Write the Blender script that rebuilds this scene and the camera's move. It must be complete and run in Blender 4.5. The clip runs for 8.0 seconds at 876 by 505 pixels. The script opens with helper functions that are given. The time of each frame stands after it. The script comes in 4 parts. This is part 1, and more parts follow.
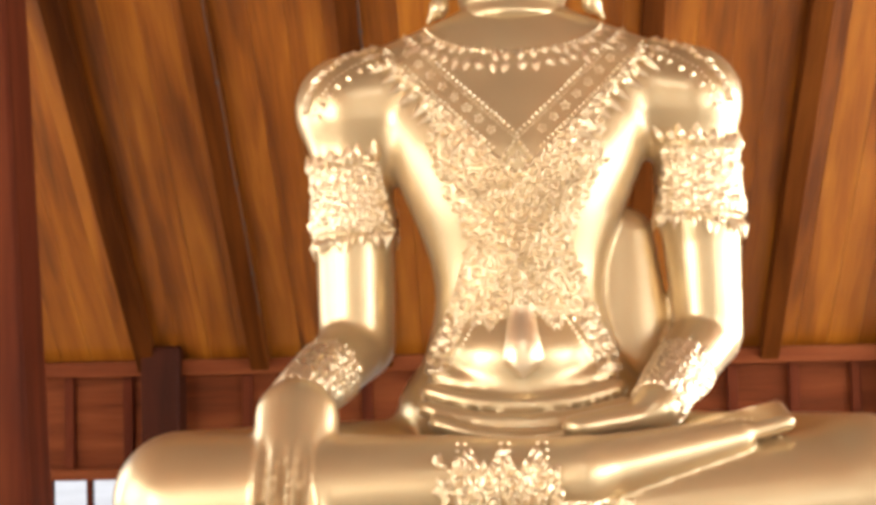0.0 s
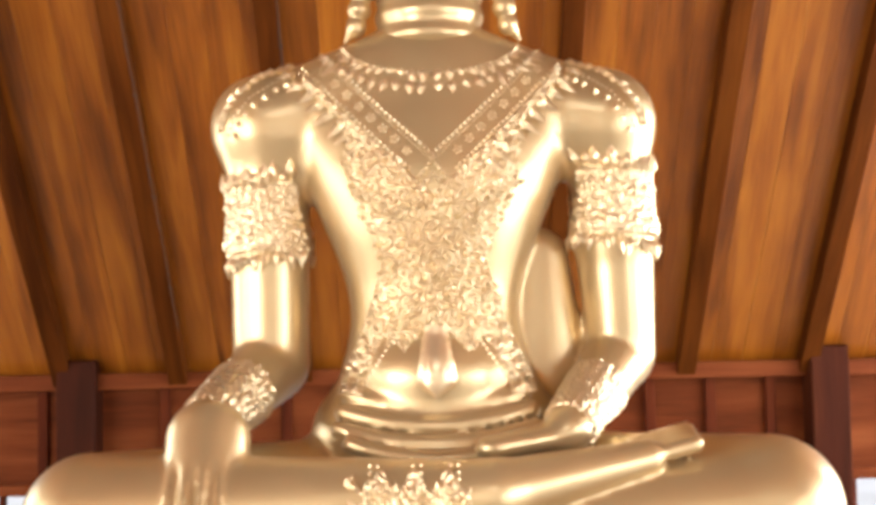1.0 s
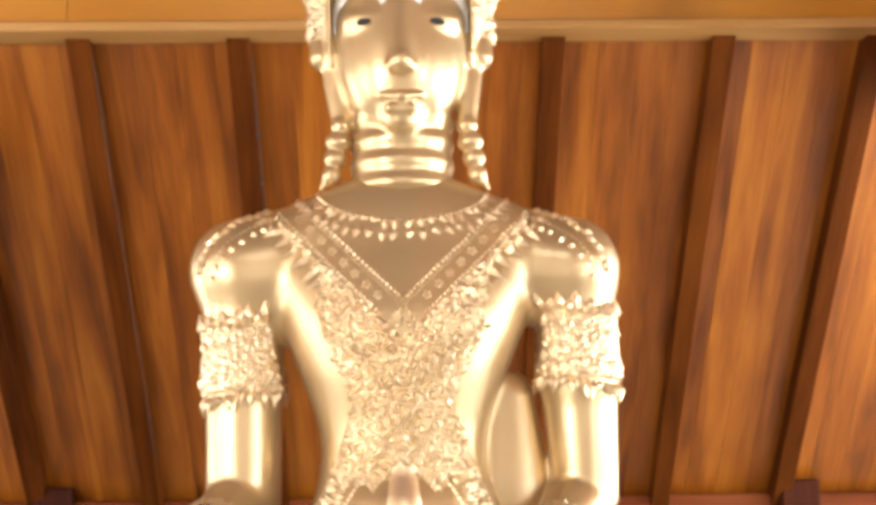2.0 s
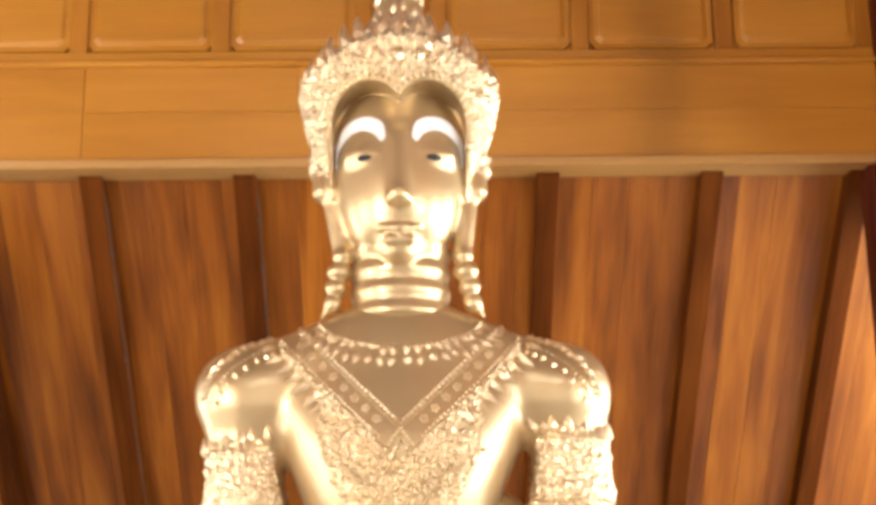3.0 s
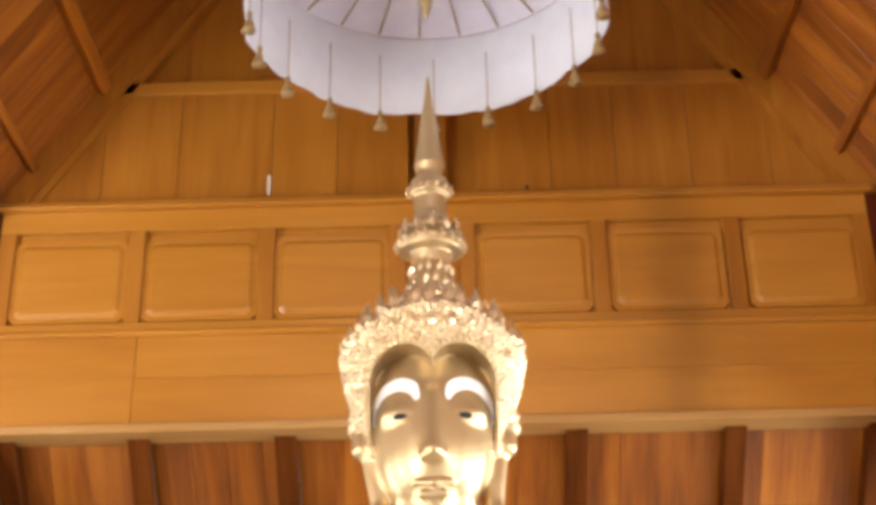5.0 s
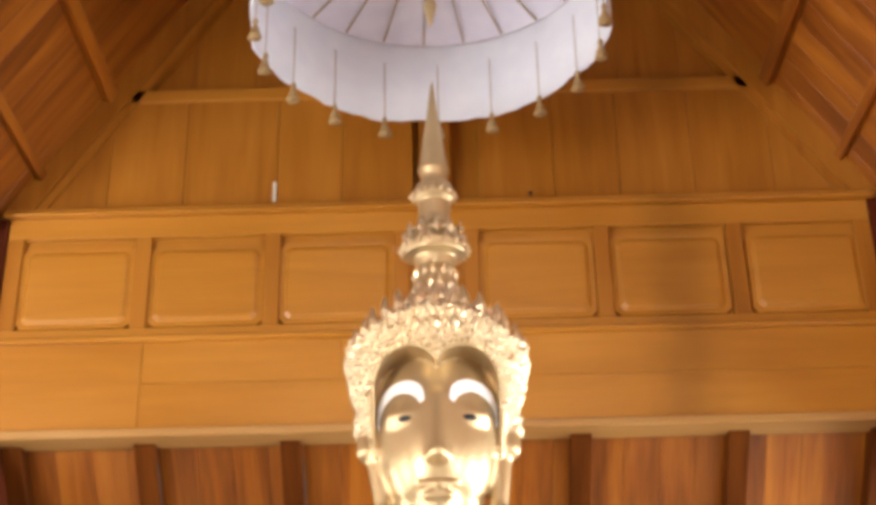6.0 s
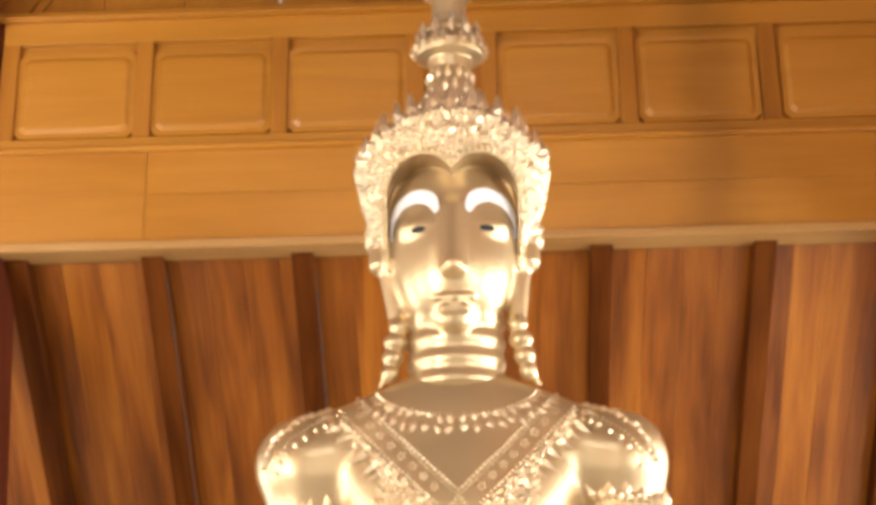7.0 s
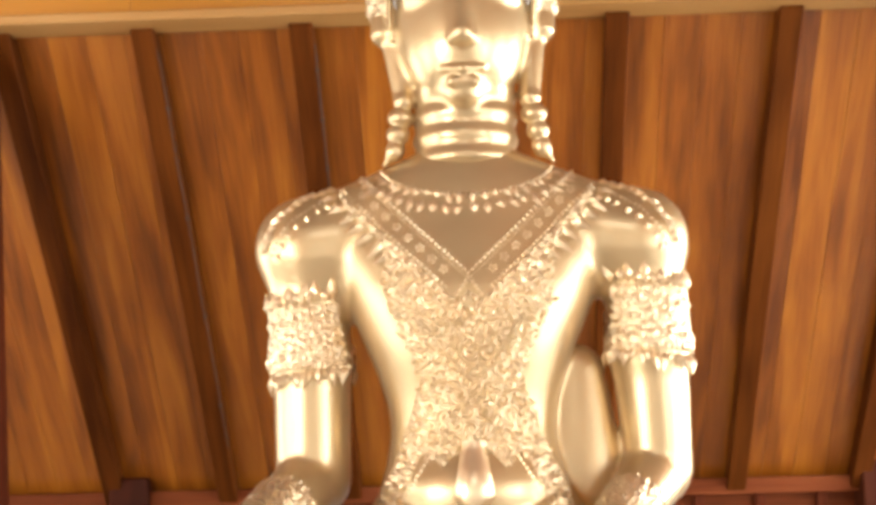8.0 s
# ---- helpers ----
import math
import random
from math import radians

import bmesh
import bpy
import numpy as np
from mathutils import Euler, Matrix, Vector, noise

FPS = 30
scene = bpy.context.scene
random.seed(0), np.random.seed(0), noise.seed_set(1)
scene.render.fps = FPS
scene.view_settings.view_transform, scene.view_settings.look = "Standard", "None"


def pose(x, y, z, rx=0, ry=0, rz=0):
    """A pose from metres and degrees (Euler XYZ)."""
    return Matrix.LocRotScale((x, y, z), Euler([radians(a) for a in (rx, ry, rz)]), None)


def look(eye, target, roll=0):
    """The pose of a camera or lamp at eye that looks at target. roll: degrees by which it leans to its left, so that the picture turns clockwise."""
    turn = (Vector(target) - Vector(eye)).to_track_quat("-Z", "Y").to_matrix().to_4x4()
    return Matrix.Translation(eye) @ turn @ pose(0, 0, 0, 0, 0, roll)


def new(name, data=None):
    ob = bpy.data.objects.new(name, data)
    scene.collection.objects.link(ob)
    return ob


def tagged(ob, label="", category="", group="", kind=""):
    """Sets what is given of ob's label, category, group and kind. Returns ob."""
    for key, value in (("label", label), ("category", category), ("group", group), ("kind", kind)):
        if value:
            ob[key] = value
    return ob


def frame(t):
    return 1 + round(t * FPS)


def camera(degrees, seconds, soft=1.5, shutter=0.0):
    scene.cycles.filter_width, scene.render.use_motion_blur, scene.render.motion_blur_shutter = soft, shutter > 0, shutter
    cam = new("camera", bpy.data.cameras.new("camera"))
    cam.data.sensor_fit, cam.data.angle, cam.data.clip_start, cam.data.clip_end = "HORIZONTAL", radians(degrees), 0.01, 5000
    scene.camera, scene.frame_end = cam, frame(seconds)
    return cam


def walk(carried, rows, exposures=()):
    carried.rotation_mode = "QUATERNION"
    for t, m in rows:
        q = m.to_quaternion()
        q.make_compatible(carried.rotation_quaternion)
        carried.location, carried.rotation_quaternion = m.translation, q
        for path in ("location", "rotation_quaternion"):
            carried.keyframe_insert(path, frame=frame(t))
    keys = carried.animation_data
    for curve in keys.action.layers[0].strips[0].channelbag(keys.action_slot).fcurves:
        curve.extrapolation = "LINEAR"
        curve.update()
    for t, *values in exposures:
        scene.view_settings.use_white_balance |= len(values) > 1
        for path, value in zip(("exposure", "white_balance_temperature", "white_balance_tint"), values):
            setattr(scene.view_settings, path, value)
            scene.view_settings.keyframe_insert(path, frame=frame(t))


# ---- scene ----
EXPO = 0.36
# The camera: seconds, eye, yaw to the left, pitch up, roll (degrees).
cam = camera(36.05, 8.0, 4.2)
EXPOSURES = [(0.0, EXPO), (8.0, EXPO)]
ROWS = [
    (0.0, -0.088, -5.026, 1.617, 2.66, 2.98, -1.36),
    (0.2, -0.075, -5.014, 1.634, 1.17, 2.84, -1.28),
    (0.5, -0.066, -5.006, 1.647, 0.09, 2.74, -1.23),
    (1.0, -0.045, -5.029, 1.658, -0.46, 3.28, -1.17),
    (1.5, -0.026, -5.109, 1.686, -0.91, 5.48, -1.05),
    (2.0, 0.013, -5.204, 1.731, -1.15, 8.32, -0.65),
    (3.3, 0.042, -5.431, 1.640, -0.96, 15.75, -0.75),
    (3.5, 0.039, -5.452, 1.642, -0.93, 16.72, -0.71),
    (4.0, 0.040, -5.563, 1.613, -0.49, 19.56, -0.92),
    (4.5, 0.041, -5.685, 1.561, -0.04, 22.92, -1.16),
    (4.7, 0.047, -5.713, 1.546, 0.19, 24.12, -1.24),
    (5.8, 0.055, -5.743, 1.463, 0.60, 26.35, -1.06),
    (6.0, 0.051, -5.758, 1.463, 0.56, 25.88, -1.16),
    (6.5, 0.060, -5.635, 1.527, 0.89, 22.12, -1.34),
    (7.0, 0.054, -5.458, 1.567, 1.50, 17.87, -1.04),
    (7.5, 0.066, -5.276, 1.616, 2.15, 12.77, -0.86),
    (8.0, 0.030, -5.148, 1.649, 1.88, 8.28, -1.44),
]


def carried_pose(x, y, z, yaw, pitch, roll):
    turn = Euler((radians(90 + pitch), 0, radians(yaw))).to_matrix().to_4x4() @ pose(0, 0, 0, 0, 0, roll)
    return Matrix.Translation((x, y, z)) @ turn


walk(cam, [(r[0], carried_pose(*r[1:])) for r in ROWS], EXPOSURES)


# ---- light ----
world = bpy.data.worlds.new("sky")
scene.world = world
world.use_nodes = True
wn = world.node_tree.nodes
sky = wn.new("ShaderNodeTexSky")
sky.sky_type = 'NISHITA'
sky.sun_disc = False
sky.sun_elevation, sky.sun_rotation = radians(55), radians(200)
wn["Background"].inputs["Strength"].default_value = 0.15
world.node_tree.links.new(sky.outputs[0], wn["Background"].inputs["Color"])

sun = new("sun", bpy.data.lights.new("sun", 'SUN'))
sun.data.energy, sun.data.angle, sun.data.color = 3.0, radians(12), (1, 0.95, 0.88)
sun.matrix_world = look((-3, -8, 14), (0, 0, 0))


def opening_lamp(name, at, to, width, height, watts, colour=(1, 0.97, 0.93)):
    """An area lamp that stands in for daylight, filling an opening of that size."""
    lamp = new(name, bpy.data.lights.new(name, 'AREA'))
    lamp.data.shape, lamp.data.size, lamp.data.size_y = 'RECTANGLE', width, height
    lamp.data.energy, lamp.data.color = watts, colour
    lamp.matrix_world = look(at, to)
    return lamp


for x in (-4.4, 0.0, 4.4):
    opening_lamp("front_daylight", (x, -12.8, 1.9), (x, 0, 1.9), 2.4, 3.4, 30 if x == 0 else 80)
# added fill from an unseen gable opening, to brighten shoulders, forehead and frieze
opening_lamp("gable_fill", (0, -12.8, 6.7), (0, 0, 4.6), 2.6, 1.6, 90)
for y, west, east in ((-10.0, 400, 170), (-6.0, 470, 310), (-2.0, 130, 210), (2.0, 120, 520)):
    opening_lamp("side_daylight", (-6.35, y, 2.0), (0, y + 0.6, 2.6), 3.1, 3.0, west)
    opening_lamp("side_daylight", (6.35, y, 2.0), (0, y + 0.6, 2.6), 3.1, 3.0, east, (0.94, 0.97, 1))


# ---- materials ----
def material(name, colour, rough=0.5, metal=0.0):
    m = bpy.data.materials.new(name)
    m.use_nodes = True
    b = m.node_tree.nodes["Principled BSDF"]
    b.inputs["Base Color"].default_value = (*colour, 1)
    b.inputs["Roughness"].default_value = rough
    b.inputs["Metallic"].default_value = metal
    return m, m.node_tree.nodes, m.node_tree.links, b


def ramp(nodes, stops):
    r = nodes.new("ShaderNodeValToRGB")
    el = r.color_ramp.elements
    while len(el) < len(stops):
        el.new(0.5)
    for e, (p, c) in zip(el, stops):
        e.position, e.color = p, (*c, 1)
    return r


def wood(name, dark, mid, light, along, rough=0.35, coat=0.3, vary=0.5):
    """Varnished timber: long streaks along one axis, fine grain, patches, and a tone of its own for each board."""
    m, n, l, b = material(name, mid, rough)
    co = n.new("ShaderNodeTexCoord")
    geo = n.new("ShaderNodeNewGeometry")
    info = n.new("ShaderNodeObjectInfo")
    rnd = n.new("ShaderNodeMath")
    rnd.operation = 'ADD'
    l.new(geo.outputs["Random Per Island"], rnd.inputs[0])
    l.new(info.outputs["Random"], rnd.inputs[1])
    shift = n.new("ShaderNodeVectorMath")
    shift.operation = 'ADD'
    l.new(co.outputs["Object"], shift.inputs[0])
    mul = n.new("ShaderNodeMath")
    mul.operation = 'MULTIPLY'
    mul.inputs[1].default_value = 37.0
    l.new(rnd.outputs[0], mul.inputs[0])
    l.new(mul.outputs[0], shift.inputs[1])

    def streaks(across, length, detail, distort=0.0):
        mp = n.new("ShaderNodeMapping")
        mp.inputs["Scale"].default_value = [length if i == along else across for i in range(3)]
        l.new(shift.outputs[0], mp.inputs[0])
        t = n.new("ShaderNodeTexNoise")
        t.inputs["Scale"].default_value = 1.0
        t.inputs["Detail"].default_value = detail
        t.inputs["Distortion"].default_value = distort
        l.new(mp.outputs[0], t.inputs[0])
        return t

    broad, fine, patch = streaks(5, 0.45, 5, 1.2), streaks(90, 3.0, 3), streaks(1.6, 1.1, 2)

    def mix(a, wa, c, wc):
        x = n.new("ShaderNodeMath")
        x.operation = 'MULTIPLY'
        x.inputs[1].default_value = wa
        l.new(a, x.inputs[0])
        y = n.new("ShaderNodeMath")
        y.operation = 'MULTIPLY_ADD'
        y.inputs[1].default_value = wc
        l.new(c, y.inputs[0])
        l.new(x.outputs[0], y.inputs[2])
        return y.outputs[0]

    tone = mix(broad.outputs[0], 0.55, fine.outputs[0], 0.2)
    tone = mix(tone, 1.0, patch.outputs[0], 0.25)
    half = n.new("ShaderNodeMath")
    half.operation = 'FRACT'
    l.new(rnd.outputs[0], half.inputs[0])
    off = n.new("ShaderNodeMath")
    off.operation = 'SUBTRACT'
    off.inputs[1].default_value = 0.5
    l.new(half.outputs[0], off.inputs[0])
    tone = mix(tone, 1.0, off.outputs[0], 0.22 * vary)
    r = ramp(n, [(0.34, dark), (0.5, mid), (0.68, light)])
    l.new(tone, r.inputs[0])
    l.new(r.outputs[0], b.inputs["Base Color"])
    ro = n.new("ShaderNodeMapRange")
    ro.inputs["To Min"].default_value, ro.inputs["To Max"].default_value = rough - 0.1, rough + 0.14
    l.new(patch.outputs[0], ro.inputs[0])
    l.new(ro.outputs[0], b.inputs["Roughness"])
    b.inputs["Specular IOR Level"].default_value = 0.1 + coat
    b.inputs["Coat Weight"].default_value, b.inputs["Coat Roughness"].default_value = max(coat, 0), 0.22
    bump = n.new("ShaderNodeBump")
    bump.inputs["Strength"].default_value, bump.inputs["Distance"].default_value = 0.25, 0.004
    l.new(mix(broad.outputs[0], 0.5, fine.outputs[0], 0.5), bump.inputs["Height"])
    l.new(bump.outputs[0], b.inputs["Normal"])
    return m


def gilding(name, colour, rough, bump_at, bump_deep, coat, metal):
    """Gold leaf over lacquer: metal with faint patches and small dents."""
    m, n, l, b = material(name, colour, rough, metal)
    b.inputs["Coat Weight"].default_value, b.inputs["Coat Roughness"].default_value = coat, 0.14
    co = n.new("ShaderNodeTexCoord")
    big = n.new("ShaderNodeTexNoise")
    big.inputs["Scale"].default_value, big.inputs["Detail"].default_value = 3.0, 3
    l.new(co.outputs["Object"], big.inputs[0])
    r = ramp(n, [(0.3, tuple(c * 0.88 for c in colour)), (0.7, colour)])
    l.new(big.outputs[0], r.inputs[0])
    l.new(r.outputs[0], b.inputs["Base Color"])
    ro = n.new("ShaderNodeMapRange")
    ro.inputs["To Min"].default_value, ro.inputs["To Max"].default_value = rough - 0.06, rough + 0.08
    l.new(big.outputs[0], ro.inputs[0])
    l.new(ro.outputs[0], b.inputs["Roughness"])
    small = n.new("ShaderNodeTexNoise")
    small.inputs["Scale"].default_value, small.inputs["Detail"].default_value = bump_at, 3
    l.new(co.outputs["Object"], small.inputs[0])
    bump = n.new("ShaderNodeBump")
    bump.inputs["Strength"].default_value, bump.inputs["Distance"].default_value = 0.5, bump_deep
    l.new(small.outputs[0], bump.inputs["Height"])
    l.new(bump.outputs[0], b.inputs["Normal"])
    return m


def speckled(name, a, c, scale, rough, deep=0.002):
    m, n, l, b = material(name, a, rough)
    co = n.new("ShaderNodeTexCoord")
    t = n.new("ShaderNodeTexNoise")
    t.inputs["Scale"].default_value, t.inputs["Detail"].default_value = scale, 6
    l.new(co.outputs["Object"], t.inputs[0])
    r = ramp(n, [(0.35, a), (0.65, c)])
    l.new(t.outputs[0], r.inputs[0])
    l.new(r.outputs[0], b.inputs["Base Color"])
    bump = n.new("ShaderNodeBump")
    bump.inputs["Strength"].default_value, bump.inputs["Distance"].default_value = 0.3, deep
    l.new(t.outputs[0], bump.inputs["Height"])
    l.new(bump.outputs[0], b.inputs["Normal"])
    return m


TEAK = wood("teak_ceiling", (0.10, 0.023, 0.002), (0.27, 0.076, 0.006), (0.45, 0.155, 0.014), 1, 0.36, 0.3, 0.4)
TEAK_X = wood("teak_frieze", (0.37, 0.145, 0.014), (0.43, 0.175, 0.018), (0.49, 0.21, 0.026), 0, 0.34, 0.25, 0.3)
TEAK_Z = wood("teak_gable", (0.26, 0.088, 0.007), (0.35, 0.128, 0.010), (0.42, 0.165, 0.017), 2, 0.42, 0.2, 0.4)
PALE = wood("pale_beam", (0.33, 0.155, 0.040), (0.40, 0.205, 0.060), (0.47, 0.265, 0.090), 0, 0.4, 0.2, 0.3)
RAFTER = wood("brown_rafter", (0.038, 0.009, 0.0011), (0.088, 0.022, 0.003), (0.15, 0.042, 0.0055), 1, 0.6, -0.06)
DARK = wood("dark_rafter", (0.03, 0.007, 0.0015), (0.065, 0.017, 0.003), (0.11, 0.032, 0.006), 1, 0.6, 0.0)
# the statue's soft cast shadow on the frieze, painted into the teak colour
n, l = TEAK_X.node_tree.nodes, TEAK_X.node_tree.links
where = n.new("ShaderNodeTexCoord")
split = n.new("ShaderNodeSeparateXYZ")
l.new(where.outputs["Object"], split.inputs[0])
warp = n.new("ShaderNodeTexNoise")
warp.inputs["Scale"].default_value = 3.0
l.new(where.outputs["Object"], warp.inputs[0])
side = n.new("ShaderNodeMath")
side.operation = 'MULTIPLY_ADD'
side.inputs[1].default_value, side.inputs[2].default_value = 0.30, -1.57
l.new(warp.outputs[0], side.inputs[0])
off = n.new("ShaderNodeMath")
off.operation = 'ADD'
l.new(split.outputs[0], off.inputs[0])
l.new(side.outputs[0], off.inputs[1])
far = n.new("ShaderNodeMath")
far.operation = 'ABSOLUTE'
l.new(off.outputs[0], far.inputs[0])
# painted shade: darkest along the middle of the band, fading to both sides
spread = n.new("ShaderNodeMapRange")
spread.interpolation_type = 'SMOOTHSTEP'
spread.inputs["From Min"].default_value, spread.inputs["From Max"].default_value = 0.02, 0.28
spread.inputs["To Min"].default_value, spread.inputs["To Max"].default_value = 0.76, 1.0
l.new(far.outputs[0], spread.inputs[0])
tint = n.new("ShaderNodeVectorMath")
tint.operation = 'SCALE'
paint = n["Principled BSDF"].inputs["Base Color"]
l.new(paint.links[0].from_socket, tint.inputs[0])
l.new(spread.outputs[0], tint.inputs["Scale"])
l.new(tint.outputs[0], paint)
RED_POST = wood("dark_post", (0.02, 0.005, 0.002), (0.045, 0.010, 0.004), (0.08, 0.019, 0.006), 2, 0.6, -0.05)
RED_Z = wood("red_stained_timber", (0.04, 0.008, 0.003), (0.085, 0.017, 0.006), (0.13, 0.030, 0.010), 2, 0.6, -0.06)
RED_X = wood("red_stained_rail", (0.06, 0.013, 0.004), (0.13, 0.030, 0.009), (0.20, 0.055, 0.017), 0, 0.6, -0.06)
GOLD = gilding("gold_leaf", (0.585, 0.43, 0.225), 0.31, 14, 0.0005, 0.22, 0.66)
RELIEF = gilding("gold_relief", (0.80, 0.63, 0.385), 0.29, 50, 0.0010, 0.25, 0.76)
INLAY = speckled("pearl_inlay", (0.86, 0.84, 0.80), (0.92, 0.91, 0.88), 20, 0.25, 0.0005)
BLACK = speckled("black_lacquer", (0.012, 0.010, 0.010), (0.02, 0.016, 0.014), 30, 0.7, 0.0003)
CLOTH = speckled("white_cloth", (0.80, 0.82, 0.90), (0.86, 0.88, 0.94), 9, 0.85, 0.004)
LINING = speckled("lilac_lining", (0.66, 0.63, 0.74), (0.74, 0.71, 0.80), 7, 0.85, 0.004)
THREAD = speckled("cream_thread", (0.26, 0.16, 0.06), (0.38, 0.25, 0.11), 60, 0.8, 0.002)
# thin cloth lets some light through
n, l = CLOTH.node_tree.nodes, CLOTH.node_tree.links
thin = n.new("ShaderNodeBsdfTranslucent")
thin.inputs[0].default_value = (0.85, 0.84, 0.88, 1)
both = n.new("ShaderNodeMixShader")
both.inputs[0].default_value = 0.35
l.new(n["Principled BSDF"].outputs[0], both.inputs[1])
l.new(thin.outputs[0], both.inputs[2])
l.new(both.outputs[0], n["Material Output"].inputs[0])
PLASTER = speckled("white_plaster", (0.74, 0.71, 0.66), (0.82, 0.80, 0.76), 4, 0.8)
STONE = speckled("floor_stone", (0.30, 0.26, 0.215), (0.38, 0.335, 0.285), 2, 0.35)
PAPER = speckled("white_paper", (0.62, 0.54, 0.40), (0.70, 0.62, 0.48), 12, 0.7)
CABLE = speckled("greyed_cable", (0.05, 0.030, 0.018), (0.09, 0.055, 0.033), 20, 0.8)
EARTH = speckled("pale_earth", (0.55, 0.53, 0.50), (0.66, 0.64, 0.61), 0.6, 0.9)


# ---- building helpers ----
def part(name, bm, mat, parent=None, label=""):
    me = bpy.data.meshes.new(name)
    bm.to_mesh(me)
    bm.free()
    me.materials.append(mat)
    ob = new(name, me)
    ob.parent = parent
    return tagged(ob, label)


def box(bm, x0, x1, y0, y1, z0, z1, bevel=0.006, m=None):
    made = bmesh.ops.create_cube(bm, size=1)["verts"]
    bmesh.ops.scale(bm, vec=(x1 - x0, y1 - y0, z1 - z0), verts=made)
    bmesh.ops.translate(bm, vec=((x0 + x1) / 2, (y0 + y1) / 2, (z0 + z1) / 2), verts=made)
    if bevel:
        edges = list({e for v in made for e in v.link_edges})
        made = bmesh.ops.bevel(bm, geom=edges, offset=bevel, segments=1, affect='EDGES', profile=0.5)["verts"]
    if m is not None:
        bmesh.ops.transform(bm, matrix=m, verts=made)


def boxes(*rows, bevel=0.006):
    bm = bmesh.new()
    for r in rows:
        box(bm, *r, bevel=bevel)
    return bm


def turned(profile, segments=32):
    """A lathe-turned form from (radius, height) pairs."""
    bm = bmesh.new()
    rings = []
    for r, h in profile:
        rings.append([bm.verts.new((r * math.cos(a), r * math.sin(a), h)) for a in np.arange(segments) * 2 * math.pi / segments])
    for a, b in zip(rings, rings[1:]):
        for i in range(segments):
            bm.faces.new((a[i], a[(i + 1) % segments], b[(i + 1) % segments], b[i]))
    bm.faces.new(rings[0][::-1])
    bm.faces.new(rings[-1])
    for face in bm.faces:
        face.smooth = True
    return bm


# ---- the hall ----
YF = 1.6          # front of the rear frieze
EAVE = 4.2        # rear wall under the lean-to
SPRING = 5.45     # where the nave roof starts
HALF = 2.72       # half the nave's width at that height
SLOPE = 1.5       # rise of the nave roof
FRONT = -13.0
SIDE = 6.5

ground = part("ground", boxes((-400, 400, -400, 400, -0.62, -0.5), bevel=0), EARTH)
tagged(ground, "pale open ground outside the hall", "ground", kind="structure")
floor = part("floor", boxes((-SIDE - 0.2, SIDE + 0.2, FRONT - 0.2, EAVE + 0.3, -0.5, 0.0), bevel=0), STONE)
tagged(floor, "polished pale stone floor of the hall", "floor", kind="structure")


def frieze_wall():
    """The carved-panel band over the rear beam, with a rail above and below and a stile between the panels."""
    w = part("wall_frieze", boxes((-2.85, 2.82, YF + 0.05, YF + 0.17, 3.92, 5.40), bevel=0), TEAK_X)
    tagged(w, "honey-coloured teak frieze wall with raised square panels", "wall", kind="structure")
    # lower beam, its lip, and the boards of the fascia
    part("beam", boxes((-2.66, 2.62, YF - 0.02, YF + 0.22, 3.905, 3.955)), PALE, w, "paler beam edge")
    part("fascia_board", boxes((-2.66, -1.7745, YF, YF + 0.05, 3.955, 4.49), bevel=0.002), TEAK_X, w)
    part("fascia_board", boxes((-1.771, -0.60, YF, YF + 0.05, 4.2305, 4.49), bevel=0.002), TEAK_X, w)
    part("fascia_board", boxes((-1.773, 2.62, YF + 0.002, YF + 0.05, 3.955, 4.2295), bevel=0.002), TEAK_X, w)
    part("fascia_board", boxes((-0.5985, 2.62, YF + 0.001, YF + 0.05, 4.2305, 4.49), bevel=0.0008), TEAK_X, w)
    part("moulding", boxes((-2.66, 2.62, YF - 0.035, YF + 0.05, 4.49, 4.525), bevel=0.01), TEAK_X, w)
    part("rail", boxes((-2.66, 2.62, YF + 0.005, YF + 0.05, 4.525, 4.585), bevel=0.004), TEAK_X, w)
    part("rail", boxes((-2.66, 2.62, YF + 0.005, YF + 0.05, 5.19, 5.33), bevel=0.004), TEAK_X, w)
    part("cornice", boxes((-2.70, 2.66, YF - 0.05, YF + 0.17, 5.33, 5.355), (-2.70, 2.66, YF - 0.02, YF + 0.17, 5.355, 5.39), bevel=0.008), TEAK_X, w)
    centres = (-2.215, -1.425, -0.635, 0.575, 1.375, 2.195)
    stiles = (-2.61, -1.82, -1.03, -0.24, 0.18, 0.975, 1.785, 2.57)
    for x in stiles:
        part("stile", boxes((x - 0.05, x + 0.05, YF + 0.002, YF + 0.05, 4.585, 5.19), bevel=0.006), TEAK_Z, w)
    part("centre_board", boxes((-0.19, 0.13, YF + 0.02, YF + 0.05, 4.585, 5.19), bevel=0.004), TEAK_Z, w)
    for x in centres:
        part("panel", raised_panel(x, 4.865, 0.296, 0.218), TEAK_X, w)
    return w


